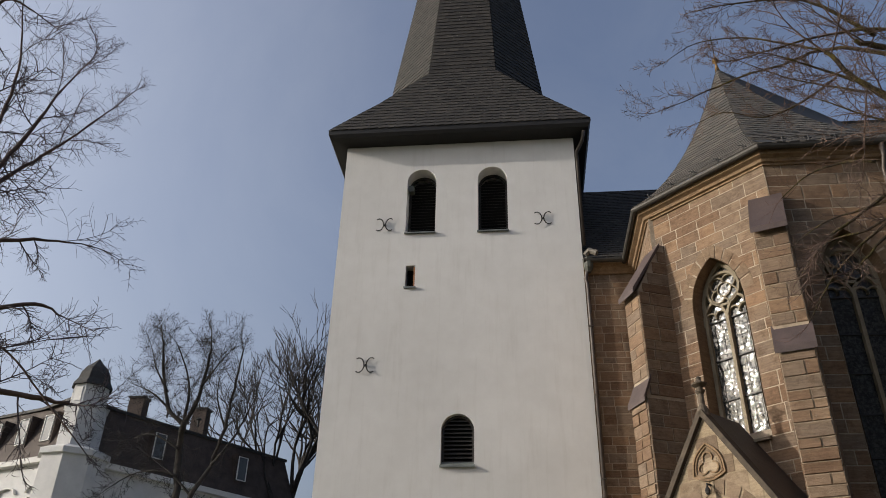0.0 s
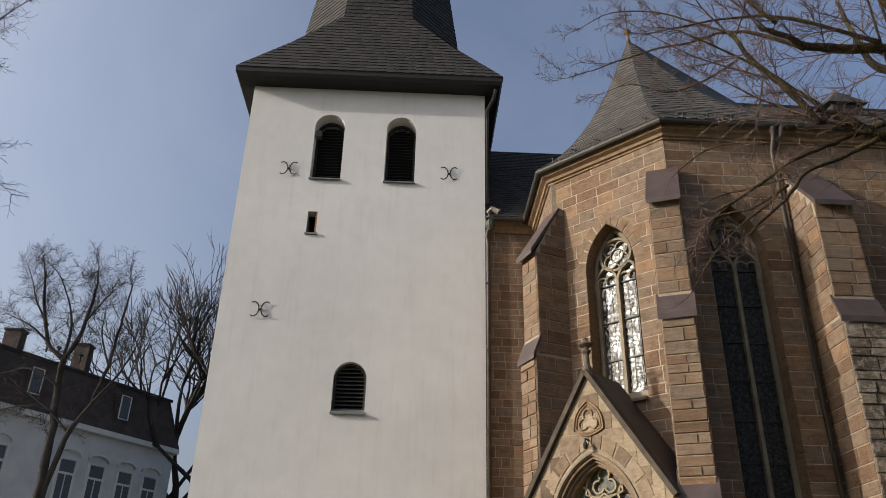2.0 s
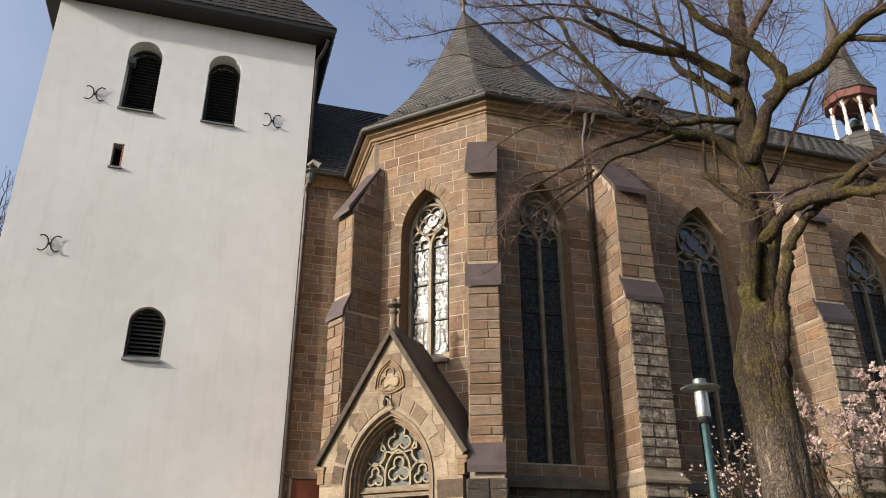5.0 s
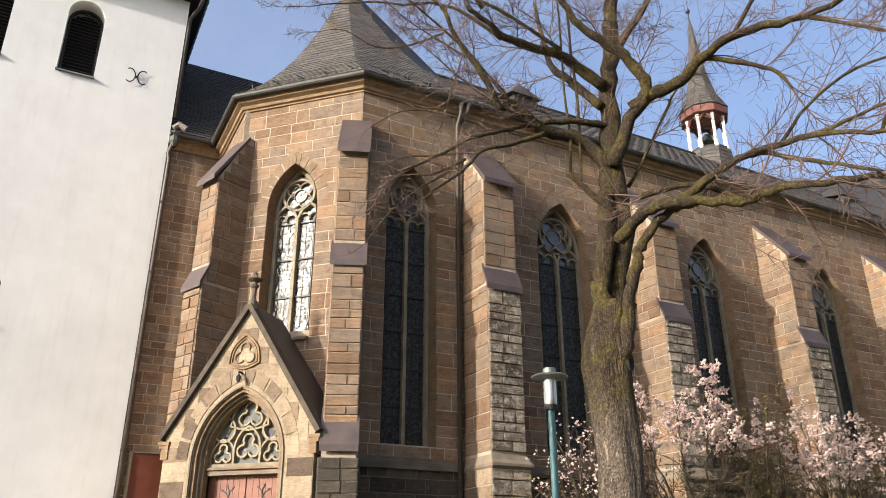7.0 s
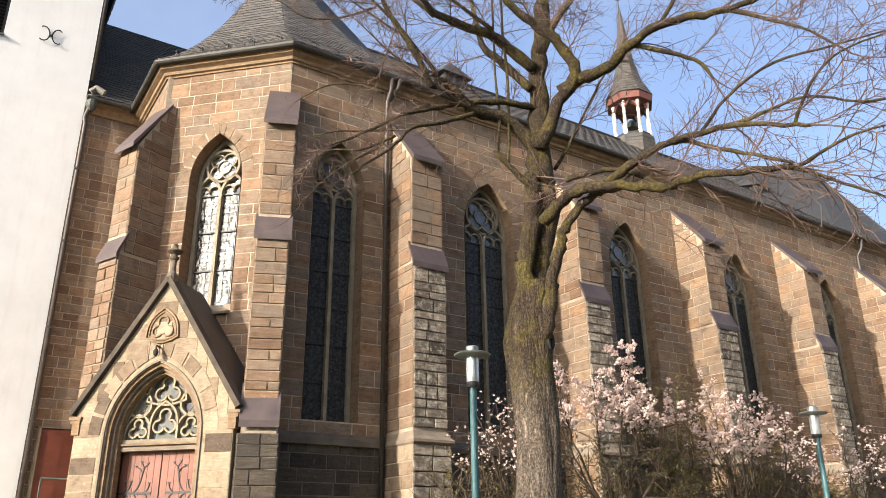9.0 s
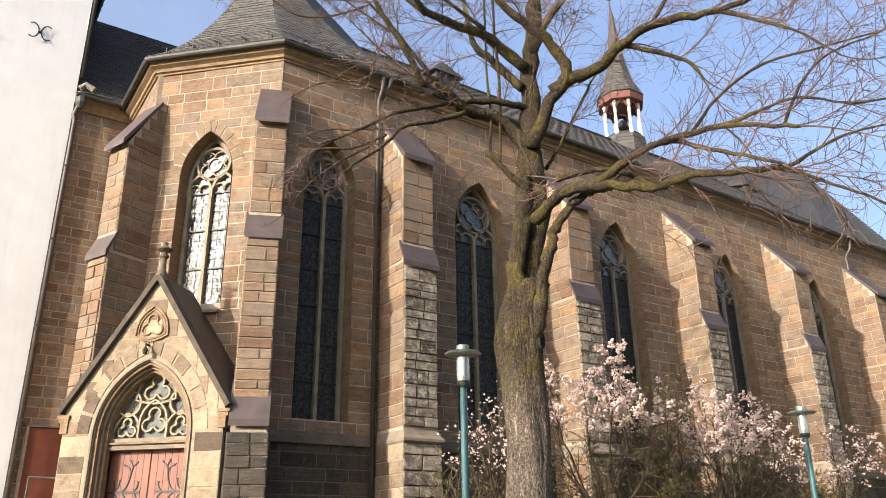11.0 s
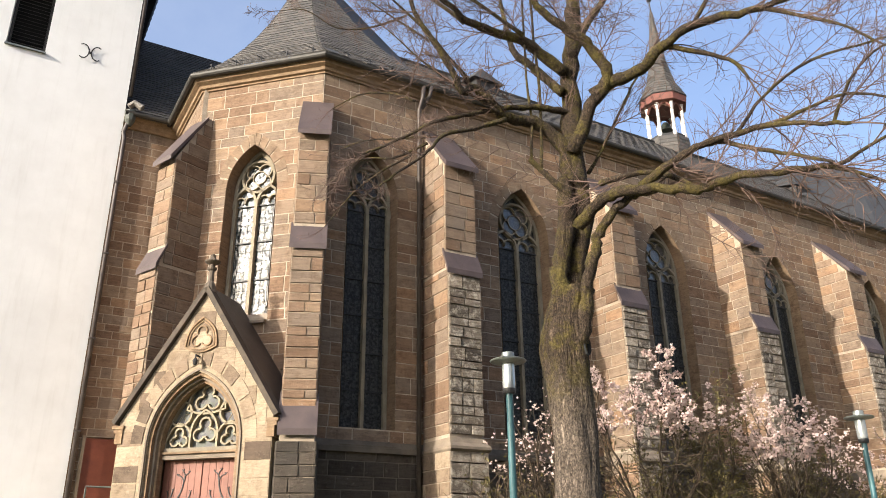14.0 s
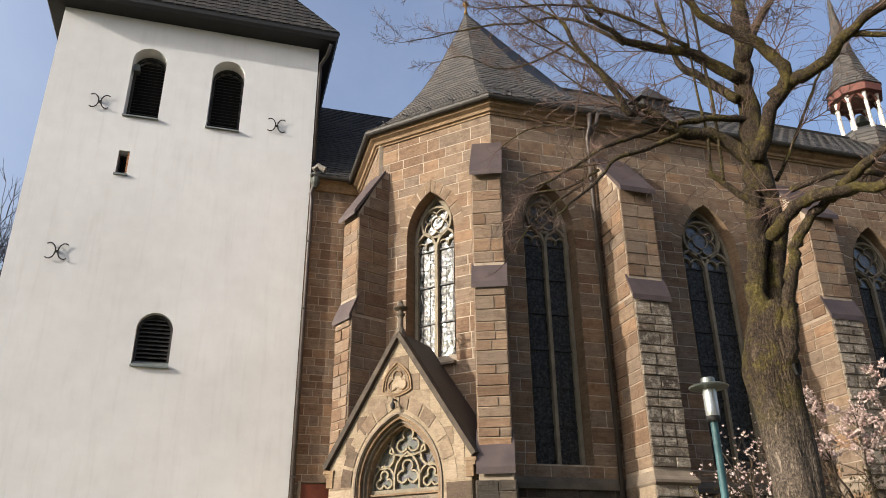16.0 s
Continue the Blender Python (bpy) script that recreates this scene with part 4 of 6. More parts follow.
# doors
plank_mat = simple("red_door_paint", (0.125, 0.043, 0.026), (0.185, 0.068, 0.042), 3.0, 0.6)
for s in (-1, 1):
    leaf = part("door_leaf", PP.slab(Geo(), *sorted((PC_U + s * 0.008, PC_U + s * 0.82)), -0.52, -0.45, Z0 - 0.05, 3.29), plank_mat, porch, "red-brown plank door leaf")
    for k in range(6):
        u0 = PC_U + s * (0.012 + 0.134 * k)
        part("plank", PP.slab(Geo(), *sorted((u0, u0 + s * 0.128)), -0.45, -0.435, Z0 - 0.05, 3.285), plank_mat, leaf)
    for z in (2.56, 1.42):
        hg = Geo()
        PP.slab(hg, *sorted((PC_U + s * 0.15, PC_U + s * 0.82)), -0.435, -0.42, z - 0.02, z + 0.02)
        iron_v = (-0.435, -0.418)
        for sign in (1, -1):
            # a long stem that rises from the strap and parts into three leafed shoots
            stem_ = [(PC_U + s * (0.56 - 0.20 * math.sin(1.4 * k / 6)), z + sign * 0.36 * (1 - math.cos(1.5 * k / 6))) for k in range(7)]
            PP.bar(hg, stem_, 0.026, *iron_v)
            eu, ez = stem_[-1]
            for du, dz in ((-0.10, 0.17), (0.03, 0.20), (0.13, 0.12)):
                tip = (eu + s * du, ez + sign * dz)
                PP.bar(hg, bowed((eu, ez), tip, 0.18 * (1 if du > 0 else -1) * s * sign, 5) + [tip], 0.018, *iron_v)
                for q in (-1, 1):
                    PP.bar(hg, [tip, (tip[0] + 0.022 * q, tip[1] + sign * 0.03)], 0.014, *iron_v)
            for ru, du, dz in ((0.70, -0.02, 0.17), (0.70, -0.13, 0.20), (0.30, -0.10, 0.16)):
                tip = (PC_U + s * (ru + du), z + sign * dz)
                PP.bar(hg, bowed((PC_U + s * ru, z), tip, 0.16 * s * sign, 5) + [tip], 0.02, *iron_v)
                PP.bar(hg, [(tip[0] - 0.022, tip[1] + sign * 0.022), tip, (tip[0] + 0.022, tip[1] + sign * 0.022)], 0.014, *iron_v)
        part("hinge", hg, iron, leaf, "scrolled black iron hinge strap")
# finial and lantern
fx = PP(PC_U + 0.0, -0.05, 0)
part("finial", Geo().lathe((fx.x, fx.y, GA + 0.05), [(r, 0.8 * h) for r, h in ((0.14, 0), (0.12, 0.14), (0.085, 0.22), (0.06, 0.28), (0.055, 0.55), (0.09, 0.60), (0.10, 0.64), (0.055, 0.66), (0.055, 0.72), (0.15, 0.78), (0.16, 0.81), (0.06, 0.88), (0.045, 0.94), (0.055, 0.97), (0.0, 1.02))], 12), simple("finial_stone", (0.045, 0.037, 0.028), (0.13, 0.10, 0.072), 6.0, 0.85), porch, "carved stone gable finial")
lx = PP(PC_U - 0.02, 0.16, 0)
lamp = part("wall_lantern", Geo().tube([PP(PC_U - 0.02, 0.0, 5.13), PP(PC_U - 0.06, 0.10, 5.15), PP(PC_U - 0.02, 0.16, 5.08)], 0.018, 6), iron, porch, "small black iron lantern")
part("lantern_body", Geo().lathe((lx.x, lx.y, 4.90), [(0.02, 0.04), (0.042, 0.06), (0.052, 0.12), (0.036, 0.16), (0.015, 0.18)], 8), iron, lamp)

# small red door with steps and handrail beside the tower
side = thing("side_door", (2.4, 19.4, Z0), "plain red side door up a few steps, darkened as if shaded", "door")
# the shade on this door is put into its darker red
red = simple("shaded_red_door", (0.095, 0.022, 0.010), (0.14, 0.036, 0.018), 3.0, 0.5)
part("leaf", PW.slab(Geo(), 0.45, 1.25, 0.0, 0.06, 1.98, 4.10), red, side)
part("door_frame", PW.bar(Geo(), [(0.42, 1.98), (0.42, 4.14), (1.28, 4.14), (1.28, 1.98)], 0.09, 0.0, 0.09), dark_trim, side)
for k in range(6):
    part("step", PW.slab(Geo(), 0.2, 1.45, 0.01, 0.9 + 0.28 * (5 - k), Z0 + 0.18 * k - 0.02, Z0 + 0.18 * k + 0.17), mortar, side)
part("handrail", Geo().tube([PW(0.5, 1.0, 1.98), PW(0.5, 1.0, 2.96), PW(0.5, 0.95, 3.0), PW(1.2, 0.95, 3.0), PW(1.22, 1.0, 2.96), PW(1.22, 1.0, 1.98)], 0.02, 8), zinc, side, "grey steel handrail", True)

# ---------------------------------------------------------------- ridge turret and dormers
RX, RY = 22.25, 19.5
white_wood = simple("peeling_white_wood", (0.42, 0.36, 0.30), (0.75, 0.72, 0.68), 5.0, 0.8)
red_wood = simple("red_brown_wood", (0.10, 0.035, 0.026), (0.16, 0.058, 0.042), 3.0, 0.7)
tur = part("ridge_turret", Geo().lathe((RX, RY, 15.6), [(0.86, 0), (0.86, 1.55), (0.80, 1.62), (0.80, 1.7)], 8, math.pi / 8), slate_base, nave, "small open bell turret with slate spire")
cov = Geo()
for k in range(8):
    a0, a1 = math.pi / 8 + k * math.pi / 4, math.pi / 8 + (k + 1) * math.pi / 4
    b = lambda a, r_, z: (RX + r_ * math.cos(a), RY + r_ * math.sin(a), z)
    slates(cov, b(a0, 0.87, 15.6), b(a1, 0.87, 15.6), b(a1, 0.87, 17.15), b(a0, 0.87, 17.15), 0.22, 0.16)
    for (r0, z0), (r1, z1) in (((1.0, 19.12), (0.62, 19.9)), ((0.62, 19.9), (0.36, 21.0)), ((0.36, 21.0), (0.1, 23.2)), ((0.1, 23.2), (0.02, 24.1))):
        slates(cov, b(a0, r0, z0), b(a1, r0, z0), b(a1, r1, z1), b(a0, r1, z1), 0.22, 0.17)
tagged(part("slate_covering", cov, slate_grey, tur), kind="stuff")
for k in range(8):
    a = math.pi / 8 + k * math.pi / 4
    x, y = RX + 0.74 * math.cos(a), RY + 0.74 * math.sin(a)
    part("post", Geo().lathe((x, y, 17.2), [(0.09, 0), (0.09, 0.15), (0.065, 0.2), (0.065, 1.35), (0.1, 1.6), (0.1, 1.75)], 6), white_wood, tur, "peeling white post")
    a2 = a + math.pi / 4
    x2, y2 = RX + 0.74 * math.cos(a2), RY + 0.74 * math.sin(a2)
    arc = [(x + (x2 - x) * s, y + (y2 - y) * s, 18.45 + 0.32 * math.sin(math.pi * s)) for s in (0, 0.15, 0.32, 0.5, 0.68, 0.85, 1)]
    part("arch_brace", Geo().tube(arc, 0.06, 5), red_wood, tur)
part("eaves_ring", Geo().lathe((RX, RY, 18.72), [(0.7, 0), (0.98, 0.06), (1.0, 0.36), (0.7, 0.42)], 8, math.pi / 8), red_wood, tur, "red-brown boarded eaves")
part("spirelet", Geo().lathe((RX, RY, 19.1), [(1.0, 0), (0.62, 0.78), (0.36, 1.88), (0.1, 4.08), (0.02, 5.0)], 8, math.pi / 8), slate_base, tur)
part("finial", Geo().lathe((RX, RY, 24.0), [(0.02, 0), (0.02, 0.3), (0.09, 0.38), (0.09, 0.46), (0.015, 0.55), (0.01, 1.3)], 8), iron, tur)
part("bell", Geo().lathe((RX, RY, 17.75), [(0.30, 0), (0.24, 0.1), (0.17, 0.3), (0.1, 0.4), (0.02, 0.42)], 14), simple("dark_bronze", (0.03, 0.035, 0.03), (0.06, 0.07, 0.055), 5.0, 0.5, 0.7), tur)


def dormer(x, y, z=None):
    """A little gabled vent dormer on the roof slope."""
    z = 12.36 + (y - 14.2) * 0.8755 if z is None else z
    b = part("roof_dormer", Geo().loft([[(x - 0.42, y, z), (x + 0.42, y, z), (x + 0.42, y, z + 0.45), (x - 0.42, y, z + 0.45)], [(x - 0.42, y + 1.2, z + 0.1), (x + 0.42, y + 1.2, z + 0.1), (x + 0.42, y + 1.2, z + 0.45), (x - 0.42, y + 1.2, z + 0.45)]]), slate_base, nave, "tiny dormer with a pointed slate roof")
    part("dormer_roof", Geo().add([(x - 0.58, y - 0.12, z + 0.42), (x + 0.58, y - 0.12, z + 0.42), (x, y + 0.35, z + 1.15), (x - 0.58, y + 1.3, z + 0.8), (x + 0.58, y + 1.3, z + 0.8), (x, y + 1.3, z + 1.15)], [(0, 1, 2), (1, 4, 5, 2), (3, 0, 2, 5), (0, 3, 4, 1)]), slate_base, b)
    part("louvre", Geo().box((x - 0.3, y - 0.02, z + 0.08), (x + 0.3, y + 0.02, z + 0.38)), louvre_mat, b)


dormer(11.9, 17.3)
dormer(27.02, 17.1, 14.88)
# ball and cross over the polygon
fin = part("roof_cross", Geo().lathe((6.57, 19.5, 19.42), [(0.08, 0), (0.04, 0.2), (0.03, 0.32), (0.09, 0.37), (0.11, 0.45), (0.08, 0.53), (0.02, 0.58), (0.015, 0.8)], 12), simple("gilt_ball", (0.16, 0.09, 0.035), (0.30, 0.18, 0.06), 6.0, 0.45, 0.6), nave, "gilt ball with an iron cross", True)
cr = Geo().tube([(6.57, 19.5, 20.15), (6.57, 19.5, 20.95)], 0.018, 6)
cr.tube([(6.40, 19.5, 20.6), (6.74, 19.5, 20.6)], 0.016, 6)
for dx, dz in ((-0.25, 0), (0.25, 0), (0, 0.35), (-0.12, -0.2), (0.12, -0.2)):
    cr.tube([(6.57 + dx * 0.6, 19.5, 20.6 + dz * 0.6), (6.57 + dx * 0.85, 19.5, 20.64 + dz * 0.8), (6.57 + dx * 0.65, 19.5, 20.68 + dz * 0.8)], 0.012, 5)
part("cross", cr, iron, fin)
# snow hooks above the gutter
for a, b, count in (((2.98, 16.62), (5.32, 14.28), 5), ((5.6, 14.3), (9.0, 14.3), 6)):
    for k in range(count):
        s = (k + 0.5) / count
        x, y = a[0] + (b[0] - a[0]) * s, a[1] + (b[1] - a[1]) * s
        part("snow_hook", Geo().tube([(x, y, 12.40), (x + 0.05, y + 0.1, 12.55), (x + 0.04, y + 0.09, 12.70)], 0.02, 5).tube([(x - 0.07, y + 0.07, 12.66), (x + 0.13, y + 0.12, 12.66)], 0.012, 5), iron, nave)

# ---------------------------------------------------------------- street lamps
teal = simple("teal_paint", (0.03, 0.085, 0.095), (0.05, 0.125, 0.135), 5.0, 0.4)
alu = simple("lamp_metal", (0.22, 0.24, 0.22), (0.34, 0.36, 0.33), 4.0, 0.4, 0.7)
frost = Nodes("ribbed_lamp_glass")
frost.bump(frost.noise(30.0), 0.2, 0.01)
lamp_glass = frost.done((0.46, 0.48, 0.47), 0.12, 0.55, 0.8)


def street_lamp(x, y, top, lean=0.0):
    z = ground_z(x, y) - 0.05
    e = thing("street_lamp", (x, y, z), "teal post lamp with a flat disc hat and glass cylinder", "street lamp", "lamps by the church")
    e.matrix_basis = Matrix.Translation((x, y, z)) @ pose(0, 0, 0, 0, lean, 0)
    h = top - z
    bits = (("post", [(0.10, 0), (0.10, 0.5), (0.058, 0.6), (0.052, h - 0.62)], teal), ("collar", [(0.09, h - 0.64), (0.10, h - 0.6), (0.10, h - 0.56)], iron),
            ("glass_cylinder", [(0.095, h - 0.56), (0.10, h - 0.50), (0.10, h - 0.2), (0.095, h - 0.15)], lamp_glass), ("hat", [(0.10, h - 0.17), (0.275, h - 0.15), (0.285, h - 0.13), (0.26, h - 0.115), (0.12, h - 0.09)], alu),
            ("cap", [(0.10, h - 0.1), (0.10, h - 0.01), (0.09, h)], alu))
    for nm, prof, mt in bits:
        ob = new(nm, Geo().lathe((0, 0, 0), prof, 24).mesh(nm, mt, False))
        ob.parent = e
    return e


street_lamp(6.83, 9.65, 4.50)
street_lamp(15.3, 9.48, 4.24, 0.8)

# ---------------------------------------------------------------- trees
def bark_mat(name, dark, light, moss=0.0):
    m = Nodes(name)
    st = m.add("ShaderNodeVectorMath")
    st.operation = "MULTIPLY"
    st.inputs[1].default_value = (1.0, 1.0, 0.20)
    m.link(m.place(), st.inputs[0])
    fur = m.noise(17.0, 3.0, 0.55, st.outputs[0])
    fur.node.inputs["Distortion"].default_value = 0.5
    ridge = m.ramp(fur, (0.30, (1, 1, 1)), (0.405, (0.05,) * 3), (0.43, (0.8,) * 3), (0.50, (0, 0, 0)), (0.53, (0.85,) * 3), (0.60, (0.1,) * 3), (0.64, (1, 1, 1)))
    plates = m.noise(26.0, 8.0, 0.75)
    c = m.mix("MIX", ridge, dark, light)
    c = m.mix("OVERLAY", 0.85, c, m.ramp(plates, (0.36, (0.12,) * 3), (0.64, (0.84,) * 3)))
    c = m.mix("MULTIPLY", 0.6, c, m.ramp(m.noise(3.0, 4.0), (0.3, (0.6, 0.58, 0.55)), (0.7, (1, 1, 1))))
    if moss:
        sep_ = m.t.nodes.new("ShaderNodeSeparateXYZ")
        m.link(m.place(), sep_.inputs[0])
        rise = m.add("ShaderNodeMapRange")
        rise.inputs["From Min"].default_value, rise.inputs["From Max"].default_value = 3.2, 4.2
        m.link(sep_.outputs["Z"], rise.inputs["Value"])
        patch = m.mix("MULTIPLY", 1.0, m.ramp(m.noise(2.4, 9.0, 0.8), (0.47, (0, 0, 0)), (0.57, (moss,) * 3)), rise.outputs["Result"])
        # besides the moss patches, all bark turns darker between z 3.2 and 4.2
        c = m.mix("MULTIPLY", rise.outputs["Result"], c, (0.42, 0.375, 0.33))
        c = m.mix("MIX", patch, c, m.mix("MULTIPLY", 0.8, (0.105, 0.082, 0.022), m.ramp(plates, (0.38, (0.2,) * 3), (0.6, (1, 1, 1)))))
    m.bump(m.mix("ADD", 1.0, ridge, m.ramp(plates, (0.2, (0, 0, 0)), (0.8, (0.4,) * 3))), 0.8, 0.025)
    return m.done(c, 0.9, 0.0, 0.2)


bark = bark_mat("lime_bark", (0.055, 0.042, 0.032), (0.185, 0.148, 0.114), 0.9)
twig_mat = simple("twig_bark", (0.048, 0.030, 0.024), (0.135, 0.083, 0.060), 4.0, 0.8)
# bark taken near black: the distant trees' backlit look is in the colour
silhouette_bark = simple("silhouette_bark", (0.013, 0.011, 0.010), (0.030, 0.025, 0.022), 4.0, 0.9)


def smooth_line(pts, per=3):
    """A curve through the points."""
    p = [Vector(q) for q in pts]
    out = []
    for i in range(len(p) - 1):
        a, b, c, d = p[max(i - 1, 0)], p[i], p[i + 1], p[min(i + 2, len(p) - 1)]
        for k in range(per):
            t = k / per
            out.append(0.5 * (2 * b + (c - a) * t + (2 * a - 5 * b + 4 * c - d) * t * t + (3 * b - 3 * c + d - a) * t ** 3))
    return out + [p[-1]]


def twist(rng, size):
    return Vector((rng.uniform(-1, 1), rng.uniform(-1, 1), rng.uniform(-1, 1))) * size


def shoot(g, rng, at, way, length, radius, level, droop=0.0, spread=0.75, thin=0.0027):
    """A long bowed twig with smaller ones set to its two sides in turn."""
    steps = 8 if level == 2 else 5 if level else 3
    pts, d = [at], way.normalized()
    bend = twist(rng, 0.9 / steps)
    for k in range(steps):
        d = (d + bend + twist(rng, 0.09) + Vector((0, 0, 0.05 - droop))).normalized()
        pts.append(pts[-1] + d * length / steps)
    g.tube(pts, [max(thin, radius * (1 - 0.75 * k / steps)) for k in range(steps + 1)], 4 if level else 3)
    if level:
        flat = d.cross(twist(rng, 1.0)).normalized()
        hand_ = rng.choice((-1, 1))
        for k in range(1, steps + 1):
            along = (pts[k] - pts[k - 1]).normalized()
            for _ in range(2 if level == 2 and rng.random() < 0.55 else 1):
                hand_ = -hand_
                away = along * rng.uniform(0.5, 0.9) + flat * hand_ * rng.uniform(0.45, 0.95) * spread / 0.75 + twist(rng, 0.28)
                shoot(g, rng, pts[k], away, length * rng.uniform(0.28, 0.6) * (1.15 - 0.5 * k / steps), radius * 0.55, level - 1, droop, spread, thin)


def crooked(pts, rng, amount):
    return [p + twist(rng, amount) if 0 < i < len(pts) - 1 else p for i, p in enumerate(pts)]


class Tree:
    def __init__(self, name, at, label, mat, seed, twig_m, group=""):
        self.e = thing(name, at, label, "tree", group)
        self.mat, self.rng, self.twigs, self.tm = mat, random.Random(seed), Geo(), twig_m

    def limb(self, pts, r0, r1, name="limb", sides=9, gap=0.42, size=1.45, level=2, skip=0.2, droop=0.015, thin=0.0022):
        line = crooked(smooth_line(pts, 4), self.rng, r0 * 0.22)
        n = len(line)
        rad = [r0 + (r1 - r0) * (i / (n - 1)) ** 0.8 for i in range(n)]
        g = Geo().tube(line, [v * self.rng.uniform(0.9, 1.12) for v in rad], sides)
        part(name, g, self.mat, self.e, smooth=True)
        since = 0.0
        for i in range(1, n):
            step = line[i] - line[i - 1]
            since += step.length
            while since > gap:
                since -= gap
                if i / n < skip:
                    continue
                way = step.normalized() * 0.8 + twist(self.rng, 0.9)
                shoot(self.twigs, self.rng, line[i], way, size * self.rng.uniform(0.5, 1.25), min(0.012, rad[i] * 0.45), level, droop, thin=thin)
        shoot(self.twigs, self.rng, line[-1], line[-1] - line[-2], size, min(0.014, r1), level, droop, thin=thin)

    def finish(self):
        if self.twigs.v:
            tagged(part("twig_spray", self.twigs, self.tm, self.e), kind="stuff")


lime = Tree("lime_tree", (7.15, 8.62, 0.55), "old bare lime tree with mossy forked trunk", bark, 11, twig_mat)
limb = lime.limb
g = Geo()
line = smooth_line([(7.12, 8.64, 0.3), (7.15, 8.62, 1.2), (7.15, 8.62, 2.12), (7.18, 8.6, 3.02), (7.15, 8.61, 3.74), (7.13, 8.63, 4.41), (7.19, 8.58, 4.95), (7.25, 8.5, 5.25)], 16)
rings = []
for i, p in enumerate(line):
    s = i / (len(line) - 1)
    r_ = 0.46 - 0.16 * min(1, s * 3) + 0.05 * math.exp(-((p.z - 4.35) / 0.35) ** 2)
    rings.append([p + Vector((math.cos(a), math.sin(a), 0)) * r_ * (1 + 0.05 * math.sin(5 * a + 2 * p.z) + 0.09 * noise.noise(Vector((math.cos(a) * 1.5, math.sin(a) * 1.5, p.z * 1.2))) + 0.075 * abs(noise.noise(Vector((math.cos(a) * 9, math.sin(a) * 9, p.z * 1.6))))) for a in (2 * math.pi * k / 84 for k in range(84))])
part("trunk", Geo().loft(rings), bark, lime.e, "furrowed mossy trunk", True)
# a shallow near-black disc; the hollow's shade is its colour
hole = Geo().lathe((0, 0, 0), [(0.10, 0), (0.09, 0.03), (0.06, 0.0)], 12)
hob = part("knot_hole", hole, unlit_dark, lime.e)
hob.matrix_basis = hob.matrix_basis @ Matrix.Translation((7.23, 8.27, 4.34)) @ pose(0, 0, 0, 88, 0, 15) @ Matrix.Diagonal((0.8, 1.5, 1, 1))
limb([(7.03, 8.53, 4.74), (7.06, 8.55, 5.27), (7.12, 8.54, 5.73), (7.2, 8.51, 6.21), (7.25, 8.51, 6.8), (7.32, 8.5, 7.31), (7.41, 8.47, 7.78)], 0.15, 0.12, "stem", 14, skip=1.0)
limb([(7.34, 8.65, 4.99), (7.39, 8.6, 5.44), (7.45, 8.54, 5.89), (7.52, 8.47, 6.4), (7.51, 8.47, 6.89), (7.48, 8.48, 7.34), (7.46, 8.48, 7.91)], 0.14, 0.14, "stem", 14, skip=1.0)
limb([(7.19, 8.33, 4.38), (7.22, 8.24, 4.82), (7.24, 8.15, 5.24), (7.29, 8.04, 5.61), (7.32, 7.96, 5.9), (7.4, 7.81, 6.14), (7.52, 7.63, 6.37), (7.65, 7.44, 6.48), (7.83, 7.18, 6.49)], 0.115, 0.05, "stem", 12, skip=1.0)
limb([(7.40, 8.5, 7.0), (7.45, 8.5, 7.4), (7.49, 8.51, 8.15), (7.55, 8.5, 9.04), (7.64, 8.46, 9.98), (7.72, 8.43, 10.84), (7.92, 8.3, 12.24), (8.06, 8.2, 14.2)], 0.20, 0.10, "stem", 14, skip=0.5)
limb([(7.37, 8.43, 7.52), (6.96, 8.54, 7.98), (6.58, 8.62, 8.04), (6.26, 8.64, 8.0), (5.97, 8.62, 8.19), (5.66, 8.62, 8.35), (5.43, 8.56, 8.16), (5.12, 8.54, 8.6), (4.7, 8.57, 9.17), (4.39, 8.54, 9.66)], 0.12, 0.03)
limb([(7.47, 8.5, 8.32), (7.1, 8.48, 8.32), (6.71, 8.55, 8.27), (6.14, 8.68, 8.12), (5.57, 8.79, 7.9), (5.08, 8.81, 7.66), (4.45, 8.88, 7.19), (3.92, 8.87, 6.82)], 0.065, 0.015, gap=0.5, size=0.85)
limb([(6.1, 8.42, 7.8), (5.6, 8.53, 7.55), (5.1, 8.6, 7.33), (4.8, 8.54, 6.96), (4.39, 8.54, 6.56), (4.02, 8.5, 6.2)], 0.045, 0.012, gap=0.5, size=0.7)
limb([(7.37, 8.43, 9.07), (6.81, 8.59, 9.51), (6.15, 8.78, 9.7), (5.71, 8.78, 9.7), (5.32, 8.75, 9.86), (4.93, 8.7, 10.0)], 0.11, 0.035)
limb([(7.32, 8.48, 8.69), (7.13, 9.02, 9.45), (7.07, 9.44, 10.05), (7.17, 9.75, 10.91), (7.24, 10.07, 11.96)], 0.09, 0.03)
limb([(7.33, 8.33, 7.51), (7.47, 8.01, 8.21), (7.59, 7.68, 8.64), (7.33, 7.73, 9.11), (6.98, 7.84, 9.39), (6.6, 7.97, 9.72), (6.28, 8.04, 10.19)], 0.13, 0.05)
limb([(7.48, 7.93, 8.38), (7.69, 7.67, 8.59), (7.94, 7.35, 8.67), (8.16, 7.03, 8.97), (8.44, 6.62, 9.2), (8.74, 6.15, 9.21), (8.97, 5.73, 9.15), (9.26, 5.16, 9.26)], 0.12, 0.04)
limb([(8.24, 6.99, 9.0), (8.64, 6.59, 8.76), (8.92, 6.33, 8.54), (9.06, 6.24, 8.23)], 0.05, 0.02)
